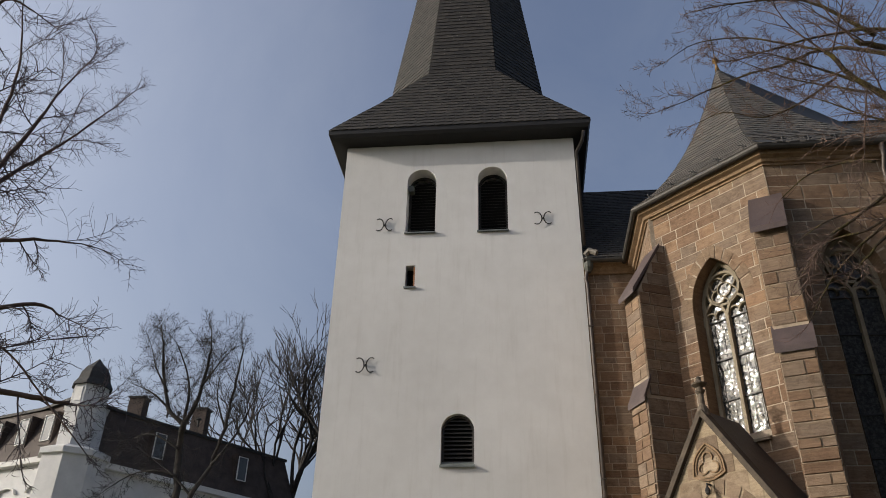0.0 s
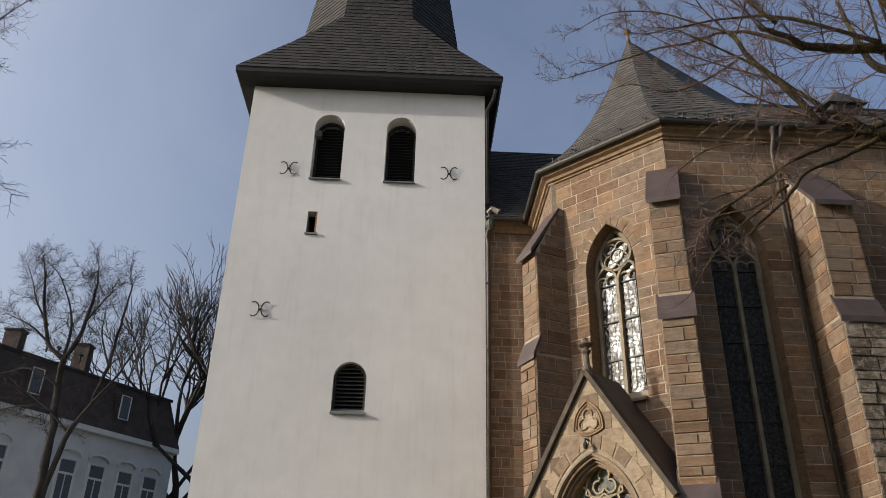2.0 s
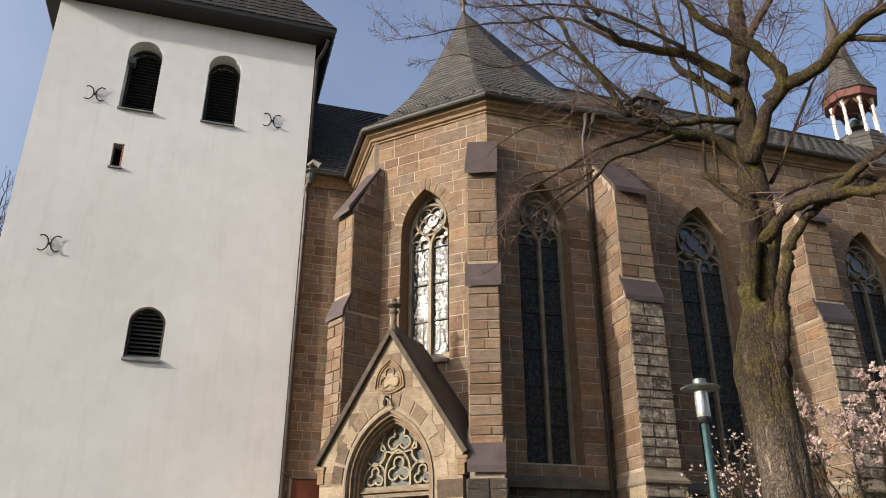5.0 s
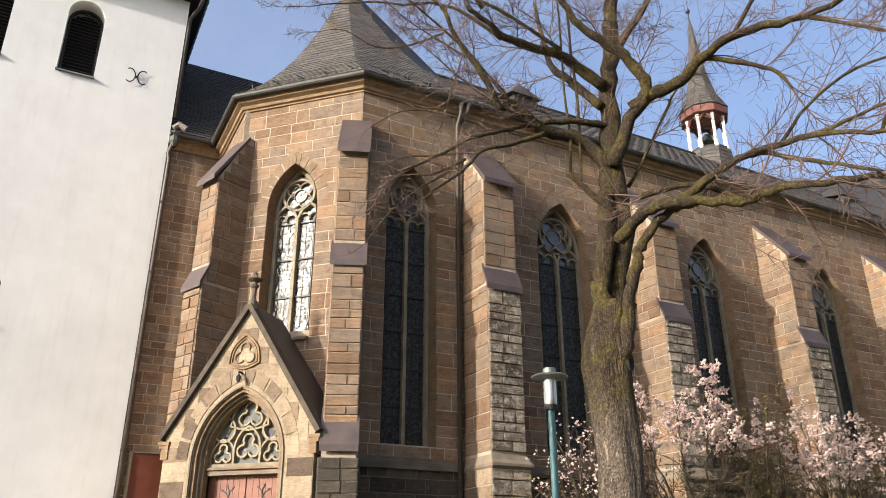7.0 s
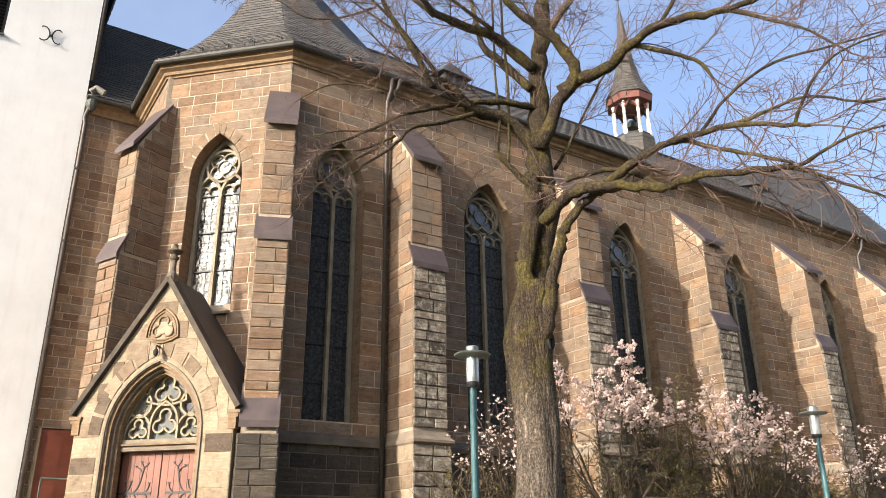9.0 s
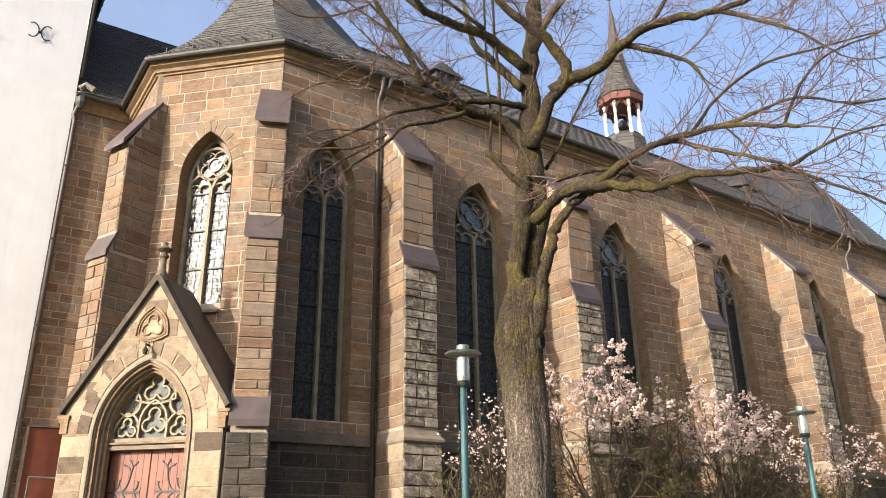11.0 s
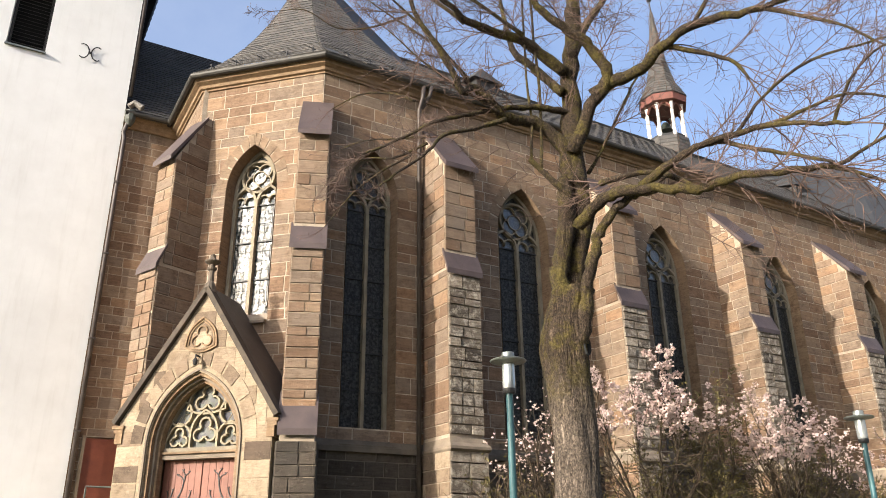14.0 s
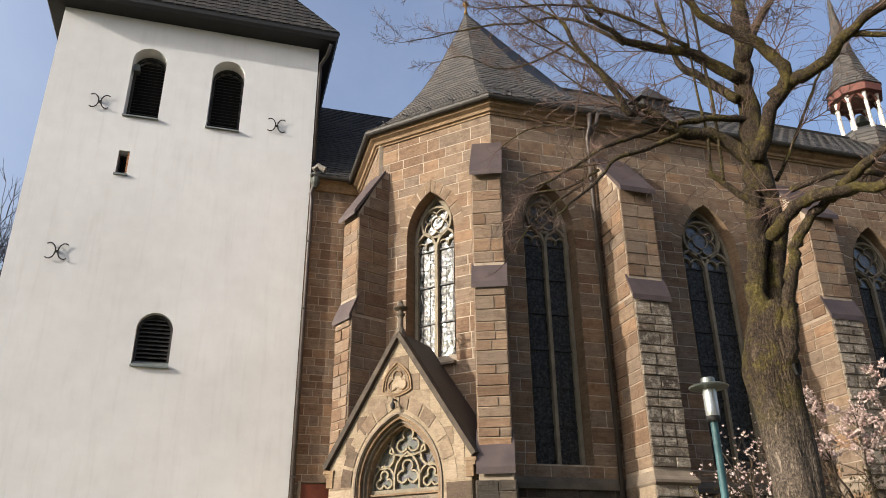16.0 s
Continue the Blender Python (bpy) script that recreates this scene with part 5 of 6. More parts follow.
limb([(7.18, 8.2, 6.14), (7.24, 7.95, 6.31), (7.31, 7.69, 6.44), (7.44, 7.36, 6.47), (7.66, 6.92, 6.35), (7.85, 6.48, 6.2), (7.88, 6.21, 6.16), (7.95, 5.89, 6.16), (8.11, 5.41, 6.05), (8.31, 4.81, 5.91)], 0.105, 0.04, skip=0.35)
limb([(7.68, 7.31, 6.56), (7.76, 6.97, 6.69), (7.85, 6.6, 6.8), (7.92, 6.25, 6.83), (8.01, 5.84, 6.79), (8.12, 5.39, 6.72), (8.22, 4.9, 6.53), (8.27, 4.46, 6.32)], 0.075, 0.022, gap=0.5, skip=0.1)
limb([(8.09, 6.38, 6.93), (8.08, 6.13, 6.84), (8.09, 5.84, 6.62), (8.15, 5.47, 6.39), (8.26, 5.01, 6.11), (8.23, 4.75, 5.91)], 0.045, 0.02, gap=0.5, skip=0.1)
limb([(8.31, 4.81, 5.91), (8.26, 4.59, 5.89), (8.26, 4.28, 5.94), (8.26, 3.94, 5.96), (8.31, 3.46, 5.89)], 0.035, 0.01, gap=0.5, skip=0.1)
limb([(8.31, 4.81, 5.91), (8.3, 4.51, 5.68), (8.32, 4.16, 5.39), (8.31, 3.82, 5.11), (8.3, 3.49, 4.72)], 0.03, 0.01, gap=0.5, skip=0.1)
limb([(8.17, 5.42, 6.75), (8.23, 4.95, 6.76), (8.29, 4.44, 6.72), (8.34, 3.89, 6.37), (8.37, 3.31, 6.18)], 0.03, 0.01, gap=0.5, skip=0.1)
limb([(8.1, 6.68, 6.34), (8.08, 6.86, 6.54), (7.85, 7.27, 6.82), (7.51, 7.76, 6.82), (7.46, 7.94, 6.83)], 0.035, 0.05, gap=0.5, skip=0.1)
limb([(8.27, 4.68, 6.42), (8.23, 4.49, 6.65), (8.22, 4.24, 6.91), (8.25, 3.91, 7.05), (8.31, 3.47, 7.03)], 0.025, 0.01, gap=0.5, skip=0.1)
limb([(7.75, 8.49, 7.32), (8.01, 8.42, 7.77), (8.33, 8.29, 8.45), (8.61, 8.17, 9.05), (8.94, 8.0, 9.76)], 0.035, 0.015, gap=0.5, skip=0.1)
limb([(8.08, 5.89, 6.84), (8.16, 5.43, 7.21), (8.31, 4.8, 7.43), (8.47, 4.07, 7.31), (8.54, 3.43, 7.18)], 0.028, 0.01, gap=0.5, skip=0.1)
limb([(7.47, 8.34, 9.38), (7.89, 8.33, 10.22), (8.39, 8.2, 11.08), (9.01, 7.93, 12.45)], 0.09, 0.04)
limb([(7.26, 8.4, 6.77), (7.05, 8.48, 6.95), (6.85, 8.56, 7.19), (6.68, 8.62, 7.34)], 0.055, 0.04, skip=1.0)
limb([(6.84, 8.55, 7.2), (6.87, 8.54, 7.81), (6.89, 8.54, 8.66), (6.87, 8.58, 9.67), (6.86, 8.6, 10.62)], 0.03, 0.02, gap=0.8, size=0.6, level=1)
limb([(6.69, 8.61, 7.32), (6.72, 8.58, 7.99), (6.69, 8.61, 8.84), (6.69, 8.61, 9.84), (6.68, 8.61, 10.79)], 0.026, 0.015, gap=0.8, size=0.6, level=1)
limb([(9.01, 7.93, 12.45), (9.2, 7.2, 11.9), (9.35, 6.2, 11.0), (9.3, 5.2, 10.0), (9.1, 4.4, 8.9)], 0.04, 0.012)
limb([(8.97, 5.73, 9.15), (9.15, 5.2, 8.7), (9.2, 4.7, 8.2), (9.1, 4.2, 7.5)], 0.035, 0.012)
limb([(8.44, 6.62, 9.2), (8.7, 6.2, 9.9), (9.0, 5.6, 10.3), (9.2, 4.9, 10.4)], 0.04, 0.012)
limb([(7.72, 8.43, 10.84), (7.2, 8.2, 11.4), (6.5, 7.9, 11.6), (5.6, 7.8, 11.5)], 0.05, 0.014)
limb([(6.5, 8.37, 9.46), (5.54, 8.74, 10.2), (4.71, 8.93, 10.37), (3.55, 9.15, 10.2)], 0.04, 0.01, gap=0.22, size=0.65, skip=0.0)
limb([(5.64, 8.74, 8.53), (4.92, 8.86, 9.32), (3.9, 8.93, 10.0)], 0.04, 0.01, gap=0.22, size=0.65, skip=0.0)
limb([(6.12, 8.53, 7.95), (5.15, 8.95, 8.68), (4.4, 9.15, 9.32)], 0.03, 0.008, gap=0.25, size=0.7, skip=0.0)
limb([(5.3, 8.83, 10.19), (4.53, 8.99, 11.18), (3.4, 9.2, 11.4)], 0.035, 0.01, gap=0.22, size=0.65, skip=0.0)
limb([(5.21, 9.69, 8.55), (4.87, 10.01, 8.77), (4.49, 10.33, 8.79), (4.13, 10.63, 8.57)], 0.026, 0.006, gap=0.26, size=0.55, level=1, skip=0.0)
limb([(5.41, 9.58, 7.88), (4.96, 9.93, 7.89), (4.51, 10.25, 7.87), (4.11, 10.53, 7.67)], 0.026, 0.006, gap=0.26, size=0.55, level=1, skip=0.0)
limb([(5.21, 9.69, 7.57), (4.8, 10.01, 7.31), (4.42, 10.29, 6.93), (4.07, 10.54, 6.38)], 0.026, 0.006, gap=0.26, size=0.55, level=1, skip=0.0)
limb([(5.29, 9.42, 7.65), (4.84, 9.73, 7.41), (4.38, 10.02, 7.39), (3.93, 10.27, 6.91)], 0.026, 0.006, gap=0.26, size=0.55, level=1, skip=0.0)
limb([(6.09, 9.52, 10.33), (5.66, 9.86, 10.9), (5.18, 10.19, 11.25), (4.65, 10.52, 11.27), (3.99, 10.86, 11.34), (3.31, 11.15, 11.22), (2.68, 11.39, 11.11)], 0.045, 0.005, gap=0.3, size=0.62, skip=0.0)
limb([(5.51, 9.75, 9.88), (5.16, 10.05, 10.3), (4.73, 10.37, 10.78), (4.22, 10.7, 11.45), (3.72, 10.99, 12.15)], 0.024, 0.005, gap=0.28, size=0.55, skip=0.0)
limb([(5.21, 10.03, 10.49), (4.69, 10.36, 10.26), (4.16, 10.67, 10.26), (3.67, 10.93, 10.62), (3.24, 11.14, 10.59)], 0.022, 0.005, gap=0.28, size=0.5, skip=0.0)
limb([(5.12, 10.07, 11.14), (4.67, 10.37, 11.64), (4.13, 10.68, 12.12), (3.44, 11.0, 12.37), (2.89, 11.23, 12.17)], 0.025, 0.005, gap=0.3, size=0.55, skip=0.0)
lime.finish()

left = Tree("bare_tree", (-8.8, 6.2, 0.0), "bare tree reaching in with thin dark branches", twig_mat, 23, simple("violet_twig", (0.04, 0.03, 0.035), (0.08, 0.06, 0.065), 4.0, 0.8))
limb = left.limb
left.limb([(-8.8, 6.2, -0.1), (-8.75, 6.3, 2.0), (-8.7, 6.35, 4.5), (-8.6, 6.5, 7.5), (-8.5, 6.6, 10.5)], 0.26, 0.09, "trunk", 14, skip=1.0)
limb([(-7.27, 7.58, 4.05), (-6.52, 7.91, 4.61), (-5.72, 8.2, 4.6), (-5.3, 8.27, 4.55)], 0.07, 0.015, gap=0.30, size=0.85, skip=0.0, droop=0.06, thin=0.0021)
limb([(-7.23, 7.61, 4.85), (-6.71, 7.91, 5.55), (-6.11, 8.23, 5.84), (-5.76, 8.33, 5.72)], 0.06, 0.01, gap=0.30, size=0.85, skip=0.0, droop=0.06, thin=0.0021)
limb([(-7.77, 7.79, 5.83), (-7.24, 8.12, 6.64), (-6.6, 8.48, 6.97), (-6.14, 8.67, 7.01)], 0.05, 0.01, gap=0.30, size=0.85, skip=0.0, droop=0.06, thin=0.0021)
limb([(-7.55, 7.3, 5.87), (-7.25, 7.76, 6.94), (-7.08, 8.08, 7.68), (-6.92, 8.37, 8.24), (-6.74, 8.67, 8.83), (-6.48, 9.01, 9.66)], 0.05, 0.01, gap=0.30, size=0.85, skip=0.0, droop=0.06, thin=0.0021)
limb([(-7.21, 6.93, 6.09), (-6.87, 7.41, 6.95), (-6.77, 7.63, 7.61), (-6.67, 7.85, 8.43), (-6.63, 8.01, 9.14), (-6.48, 8.26, 10.04)], 0.05, 0.01, gap=0.30, size=0.85, skip=0.0, droop=0.06, thin=0.0021)
limb([(-7.54, 7.31, 7.09), (-7.19, 7.65, 7.86), (-7.11, 7.73, 8.71), (-7.15, 7.69, 9.65), (-7.29, 7.55, 10.45)], 0.04, 0.01, gap=0.30, size=0.85, skip=0.0, droop=0.06, thin=0.0021)
limb([(-6.26, 7.15, 4.64), (-5.83, 7.34, 4.91), (-5.51, 7.43, 4.74), (-5.07, 7.59, 4.27), (-4.63, 7.72, 3.82)], 0.02, 0.006, gap=0.35, size=0.35, skip=0.0, thin=0.0028)
limb([(-6.85, 6.59, 7.63), (-6.7, 6.5, 8.85), (-6.53, 6.44, 9.38), (-6.17, 6.55, 9.26)], 0.04, 0.01, gap=0.30, size=0.85, skip=0.0, droop=0.06, thin=0.0021)
for a, b in (((-8.74, 6.3, 2.4), (-7.27, 7.58, 4.05)), ((-8.7, 6.35, 3.4), (-7.23, 7.61, 4.85)), ((-8.68, 6.4, 4.6), (-7.77, 7.79, 5.83)), ((-8.65, 6.45, 4.8), (-7.55, 7.3, 5.87)),
             ((-8.65, 6.45, 5.2), (-7.21, 6.93, 6.09)), ((-8.6, 6.5, 6.2), (-7.54, 7.31, 7.09)), ((-8.7, 6.35, 3.8), (-6.26, 7.15, 4.64)), ((-8.6, 6.5, 6.8), (-6.85, 6.59, 7.63))):
    limb([a, tuple((p + q) / 2 for p, q in zip(a, b)), b], 0.08, 0.05, skip=1.0)
left.finish()


def wild_tree(x, y, height, crown, seed, fork=0.28, label="distant bare tree with a fine twiggy crown"):
    """A bare tree grown by forking: each bough parts into two or three thinner ones."""
    z = ground_z(x, y) - 0.1
    t = Tree("bare_tree", (x, y, z), label, silhouette_bark, seed, silhouette_bark, "bare trees by the house")
    rng = t.rng
    levels = 6
    first = height * (1 - fork) * 0.305

    def bough(at, way, length, radius, level):
        bend, pts = way.normalized(), [at]
        for _ in range(3):
            bend = (bend + twist(rng, 0.20) + Vector((0, 0, 0.07))).normalized()
            pts.append(pts[-1] + bend * length / 3)
        radii = [max(0.0045, radius * (1 - 0.12 * k)) for k in range(4)]
        if level < 2:
            part("limb", Geo().tube(pts, radii, 7), silhouette_bark, t.e, smooth=True)
        else:
            t.twigs.tube(pts, radii, 5 if level < 4 else 3)
        if level == levels:
            return
        for k in range(3 if level < 2 or rng.random() < 0.4 else 2):
            sway = twist(rng, 1.0)
            sway = (sway - bend * sway.dot(bend)).normalized() * rng.uniform(0.45, 1.25) * crown
            bough(pts[-1], bend + sway + Vector((0, 0, 0.06)), length * rng.uniform(0.62, 0.88), radius * rng.uniform(0.58, 0.72), level + 1)
        if level == 3:
            side = twist(rng, 1.0)
            bough(pts[1], bend * 0.6 + side * 0.9, length * 0.55, radius * 0.4, min(levels, level + 2))

    top = Vector((x, y, z + height * fork))
    part("trunk", Geo().tube([(x, y, z), (x + 0.1, y, z + height * fork * 0.5), tuple(top)], [height * 0.016, height * 0.0135, height * 0.012], 10), silhouette_bark, t.e, smooth=True)
    bough(top, Vector((0.05, 0, 1)), first, height * 0.010, 0)
    bough(top, Vector((0.6, 0.2, 0.8)), first, height * 0.0075, 1)
    bough(top, Vector((-0.6, -0.2, 0.8)), first, height * 0.0075, 1)
    t.finish()


old_tree = Tree("bare_tree", (-13.50, 29.50, 0.0), "bare tree with several stems before the white house", silhouette_bark, 61, silhouette_bark, "bare trees by the house")
limb = old_tree.limb
limb([(-13.65, 29.5, 0.0), (-13.55, 29.5, 3.15), (-13.5, 29.5, 6.3), (-13.51, 29.5, 8.09), (-13.94, 30.0, 10.4), (-13.65, 29.25, 11.11)], 0.21, 0.12, "stem", 10, thin=0.0042, gap=0.45, size=1.7, skip=0.55)
limb([(-13.44, 29.5, 0.0), (-13.34, 29.5, 3.21), (-13.29, 29.5, 6.42), (-12.85, 29.5, 8.48), (-12.53, 30.0, 9.64), (-11.89, 29.25, 10.89), (-12.05, 29.75, 12.15), (-11.61, 29.0, 13.15), (-11.79, 29.5, 14.52)], 0.15, 0.03, "stem", 10, thin=0.0042, gap=0.45, size=1.7, skip=0.55)
limb([(-13.77, 29.5, 11.19), (-14.52, 29.5, 11.85), (-15.31, 30.0, 13.6), (-15.21, 29.25, 14.61), (-15.76, 29.75, 15.59)], 0.11, 0.025, "limb", thin=0.0042, gap=0.3, size=1.35, skip=0.05)
limb([(-13.77, 29.5, 11.19), (-13.4, 29.5, 12.02), (-13.43, 30.0, 13.8), (-13.08, 29.25, 14.37), (-13.4, 29.75, 15.35)], 0.11, 0.025, "limb", thin=0.0042, gap=0.3, size=1.35, skip=0.05)
limb([(-13.78, 29.5, 11.26), (-13.78, 29.5, 12.57), (-14.42, 30.0, 13.92), (-14.63, 29.25, 14.62)], 0.07, 0.02, "limb", thin=0.0042, gap=0.3, size=1.35, skip=0.05)
limb([(-14.46, 29.5, 11.79), (-15.37, 29.5, 12.53), (-16.55, 30.0, 13.12)], 0.06, 0.015, "limb", thin=0.0042, gap=0.3, size=1.35, skip=0.05)
limb([(-14.71, 29.5, 12.55), (-15.46, 29.5, 13.68), (-16.06, 30.0, 14.7)], 0.05, 0.015, "limb", thin=0.0042, gap=0.3, size=1.35, skip=0.05)
limb([(-13.29, 29.5, 12.73), (-12.81, 29.5, 13.61), (-12.6, 30.0, 14.42)], 0.05, 0.015, "limb", thin=0.0042, gap=0.3, size=1.35, skip=0.05)
limb([(-12.32, 29.5, 9.51), (-11.73, 29.5, 10.31), (-11.46, 30.0, 11.42), (-10.84, 29.25, 12.14)], 0.07, 0.018, "limb", thin=0.0042, gap=0.3, size=1.35, skip=0.05)
limb([(-11.99, 29.5, 10.97), (-12.51, 29.5, 12.19), (-12.79, 30.0, 13.37)], 0.05, 0.015, "limb", thin=0.0042, gap=0.3, size=1.35, skip=0.05)
limb([(-13.71, 29.5, 10.12), (-14.92, 29.5, 10.75), (-16.06, 30.0, 10.75), (-16.31, 29.25, 10.11)], 0.05, 0.012, "limb", thin=0.0042, gap=0.4, size=1.2, skip=0.1, droop=0.06)
limb([(-13.6, 29.5, 9.09), (-14.81, 29.5, 9.31), (-16.02, 30.0, 9.16), (-16.35, 29.25, 8.45)], 0.05, 0.012, "limb", thin=0.0042, gap=0.4, size=1.2, skip=0.1, droop=0.06)
limb([(-12.95, 29.5, 8.36), (-13.75, 29.5, 9.09), (-15.07, 30.0, 9.97)], 0.05, 0.012, "limb", thin=0.0042, gap=0.4, size=1.2, skip=0.1, droop=0.06)
old_tree.finish()
wild_tree(-13.3, 46.0, 21.5, 0.62, 4, 0.36)
wild_tree(-11.3, 44.0, 20.0, 0.6, 8, 0.40)
wild_tree(-15.2, 49.0, 20.5, 0.6, 14, 0.40)

# ---------------------------------------------------------------- magnolias
petal = simple("magnolia_petal", (0.46, 0.32, 0.29), (0.64, 0.52, 0.475), 9.0, 0.7, bump=0.1)
shrub_bark = simple("shrub_bark", (0.03, 0.02, 0.012), (0.075, 0.052, 0.03), 5.0, 0.85)
leaf_mat = simple("young_leaf", (0.052, 0.045, 0.013), (0.12, 0.092, 0.024), 5.0, 0.7)


def blossom(g, rng, at, size, petals=5):
    up = (Vector((0, 0, 1)) + twist(rng, 0.7)).normalized()
    side0 = up.orthogonal().normalized()
    other = up.cross(side0)
    turn = rng.uniform(0, 6.28)
    for k in range(petals):
        a = turn + 2 * math.pi * k / petals
        s = side0 * math.cos(a) + other * math.sin(a)
        t = up.cross(s)
        p = [at, at + (s * 0.35 + up * 0.45 + t * 0.28) * size, at + (s * 0.75 + up * 0.85) * size, at + (s * 0.35 + up * 0.45 - t * 0.28) * size]
        g.add(p, [(0, 1, 2, 3)])


def shrub(name, x, y, top, spread, seed, flowers, label, what, mat, size):
    """A many-stemmed shrub: crooked stems, side shoots, and blossoms or leaves on the outer shoots."""
    rng = random.Random(seed)
    z = ground_z(x, y) - 0.1
    e = thing(name, (x, y, z), label, "shrub", "flowering shrubs along the church" if what == "blossom" else "")
    tips, twigs = [], Geo()
    for k in range(9):
        a = 2 * math.pi * k / 9 + rng.uniform(-0.3, 0.3)
        out = Vector((math.cos(a), math.sin(a), 0)) * spread * rng.uniform(0.25, 1.0)
        end = Vector((x, y, z + (top - z) * rng.uniform(0.62, 1.0) * (1.0 - 0.28 * out.length / spread))) + out
        base = Vector((x, y, z)) + out * 0.08
        line = crooked(smooth_line([base, base.lerp(end, 0.35) - out * 0.08 + Vector((0, 0, 0.3)), base.lerp(end, 0.7) + twist(rng, 0.15), end], 5), rng, 0.03)
        part("stem", Geo().tube(line, [0.035 - 0.026 * i / (len(line) - 1) for i in range(len(line))], 6), shrub_bark, e)
        for p in range(5, len(line)):
            for _ in range(3):
                way = (line[p] - line[p - 1]).normalized() * 0.5 + twist(rng, 0.9) + out.normalized() * 0.4 + Vector((0, 0, 0.15))
                length = rng.uniform(0.25, 0.8)
                pts = [line[p]]
                for s in range(4):
                    way = (way.normalized() + twist(rng, 0.3))
                    pts.append(pts[-1] + way.normalized() * length / 4)
                twigs.tube(pts, [0.008, 0.007, 0.006, 0.004, 0.003], 3)
                tips += [pts[-1], pts[-2], pts[-1].lerp(pts[-2], 0.5), pts[2]]
    tagged(part("twig_spray", twigs, shrub_bark, e), kind="stuff")
    cut = z + (top - z) * (0.55 if what == 'blossom' else 0.25)
    heads = [p for p in tips if p.z > cut]
    rng.shuffle(heads)
    heads = heads[: max(1, int(len(heads) * 0.75))]
    g = Geo()
    for _ in range(flowers):
        blossom(g, rng, rng.choice(heads) + twist(rng, 0.06), size * rng.uniform(0.7, 1.25), 5 if what == "blossom" else 3)
    tagged(part(what + "_cover", g, mat, e), kind="stuff")


shrub("magnolia", 10.7, 10.7, 5.95, 1.45, 31, 3600, "magnolia in full pale pink blossom", "blossom", petal, 0.044)
shrub("magnolia", 8.45, 10.9, 4.4, 0.75, 37, 420, "low magnolia with a few pale pink blossoms", "blossom", petal, 0.042)
shrub("magnolia", 14.0, 10.4, 5.3, 1.2, 32, 2500, "magnolia in full pale pink blossom", "blossom", petal, 0.045)
shrub("magnolia", 18.1, 10.6, 4.5, 1.8, 33, 850, "magnolia in full pale pink blossom", "blossom", petal, 0.048)
shrub("bush", 12.9, 11.2, 5.3, 1.1, 34, 1900, "thin bush with small olive-yellow young leaves", "leaf", leaf_mat, 0.06)
shrub("bush", 8.3, 11.6, 3.4, 1.0, 36, 420, "low bush with a few fresh green leaves", "leaf", leaf_mat, 0.06)
shrub("bush", 16.6, 11.4, 4.3, 0.9, 35, 700, "thin bush with small olive-yellow young leaves", "leaf", leaf_mat, 0.06)
shrub("bush", 11.3, 11.2, 3.9, 1.3, 41, 1500, "low brown bush with sparse young leaves", "leaf", leaf_mat, 0.05)
shrub("bush", 14.6, 10.9, 3.9, 1.3, 42, 1500, "low brown bush with sparse young leaves", "leaf", leaf_mat, 0.05)
shrub("bush", 16.0, 10.6, 3.6, 1.2, 43, 1300, "low brown bush with sparse young leaves", "leaf", leaf_mat, 0.05)
shrub("bush", 18.6, 11.4, 3.6, 1.3, 44, 700, "low brown bush with sparse young leaves", "leaf", leaf_mat, 0.05)

# ---------------------------------------------------------------- corner house
house = thing("corner_house", (-21, 40, 0), "white stuccoed corner house with a dark mansard roof", "house")
stucco = simple("pale_stucco", (0.44, 0.445, 0.45), (0.55, 0.55, 0.545), 1.2, 0.9)
stucco_trim = simple("stucco_trim", (0.50, 0.50, 0.495), (0.60, 0.595, 0.58), 2.0, 0.9)
mans = simple("mansard_tile", (0.03, 0.021, 0.017), (0.065, 0.046, 0.038), 2.0, 0.8, bump=0.6, fine=18.0)
# the sky's reflection in the panes is put into this blue-grey base
win_glass = Nodes("house_glass_sky_tint").done((0.085, 0.098, 0.112), 0.5, 0.0, 0.15)
chim_brick = simple("chimney_brick", (0.045, 0.034, 0.03), (0.085, 0.064, 0.054), 3.0, 0.9)
PR = Plane((-20.9, 33.4), (0.532, 0.847), (0.847, -0.532))
PLF = Plane((-33.0, 38.2), (0.93, -0.366), (-0.366, -0.93))
HZ = 11.1
for pl, length in ((PR, 13.75), (PLF, 13.0)):
    part("wall", pl.slab(Geo(), 0, length, -9.0 if pl is PR else -6.0, 0, -0.2, HZ), stucco, house)
    part("cornice", pl.bar(Geo(), [(-0.1, HZ - 0.12), (length + 0.1, HZ - 0.12)], 0.35, -0.1, 0.30), stucco_trim, house)
    part("string_course", pl.bar(Geo(), [(0, 6.55), (length, 6.55)], 0.28, -0.1, 0.12), stucco_trim, house)
    part("mansard", Geo().loft([[pl(u, v, z) for u, v in ((-0.1, 0.22), (length + 0.15, 0.22), (length + 0.15, -8.0), (-0.1, -6.0))] if z < 12 else [pl(u, v, z) for u, v in ((0.2, -0.75), (length - 0.25, -0.75), (length - 0.25, -7.5), (0.2, -5.5))] for z in (HZ + 0.02, 13.9)]), mans, house, "dark tiled mansard")
    part("upper_roof", Geo().loft([[pl(u, v, z) for u, v in ((0.0, -0.65), (length - 0.15, -0.65), (length - 0.15, -7.5), (0.0, -5.5))] if z < 14.1 else [pl(u, v, z) for u, v in ((1.2, -3.2), (length - 2.5, -3.2), (length - 2.5, -4.2), (1.2, -4.0))] for z in (13.88, 14.02, 14.75)]), slate_base, house)


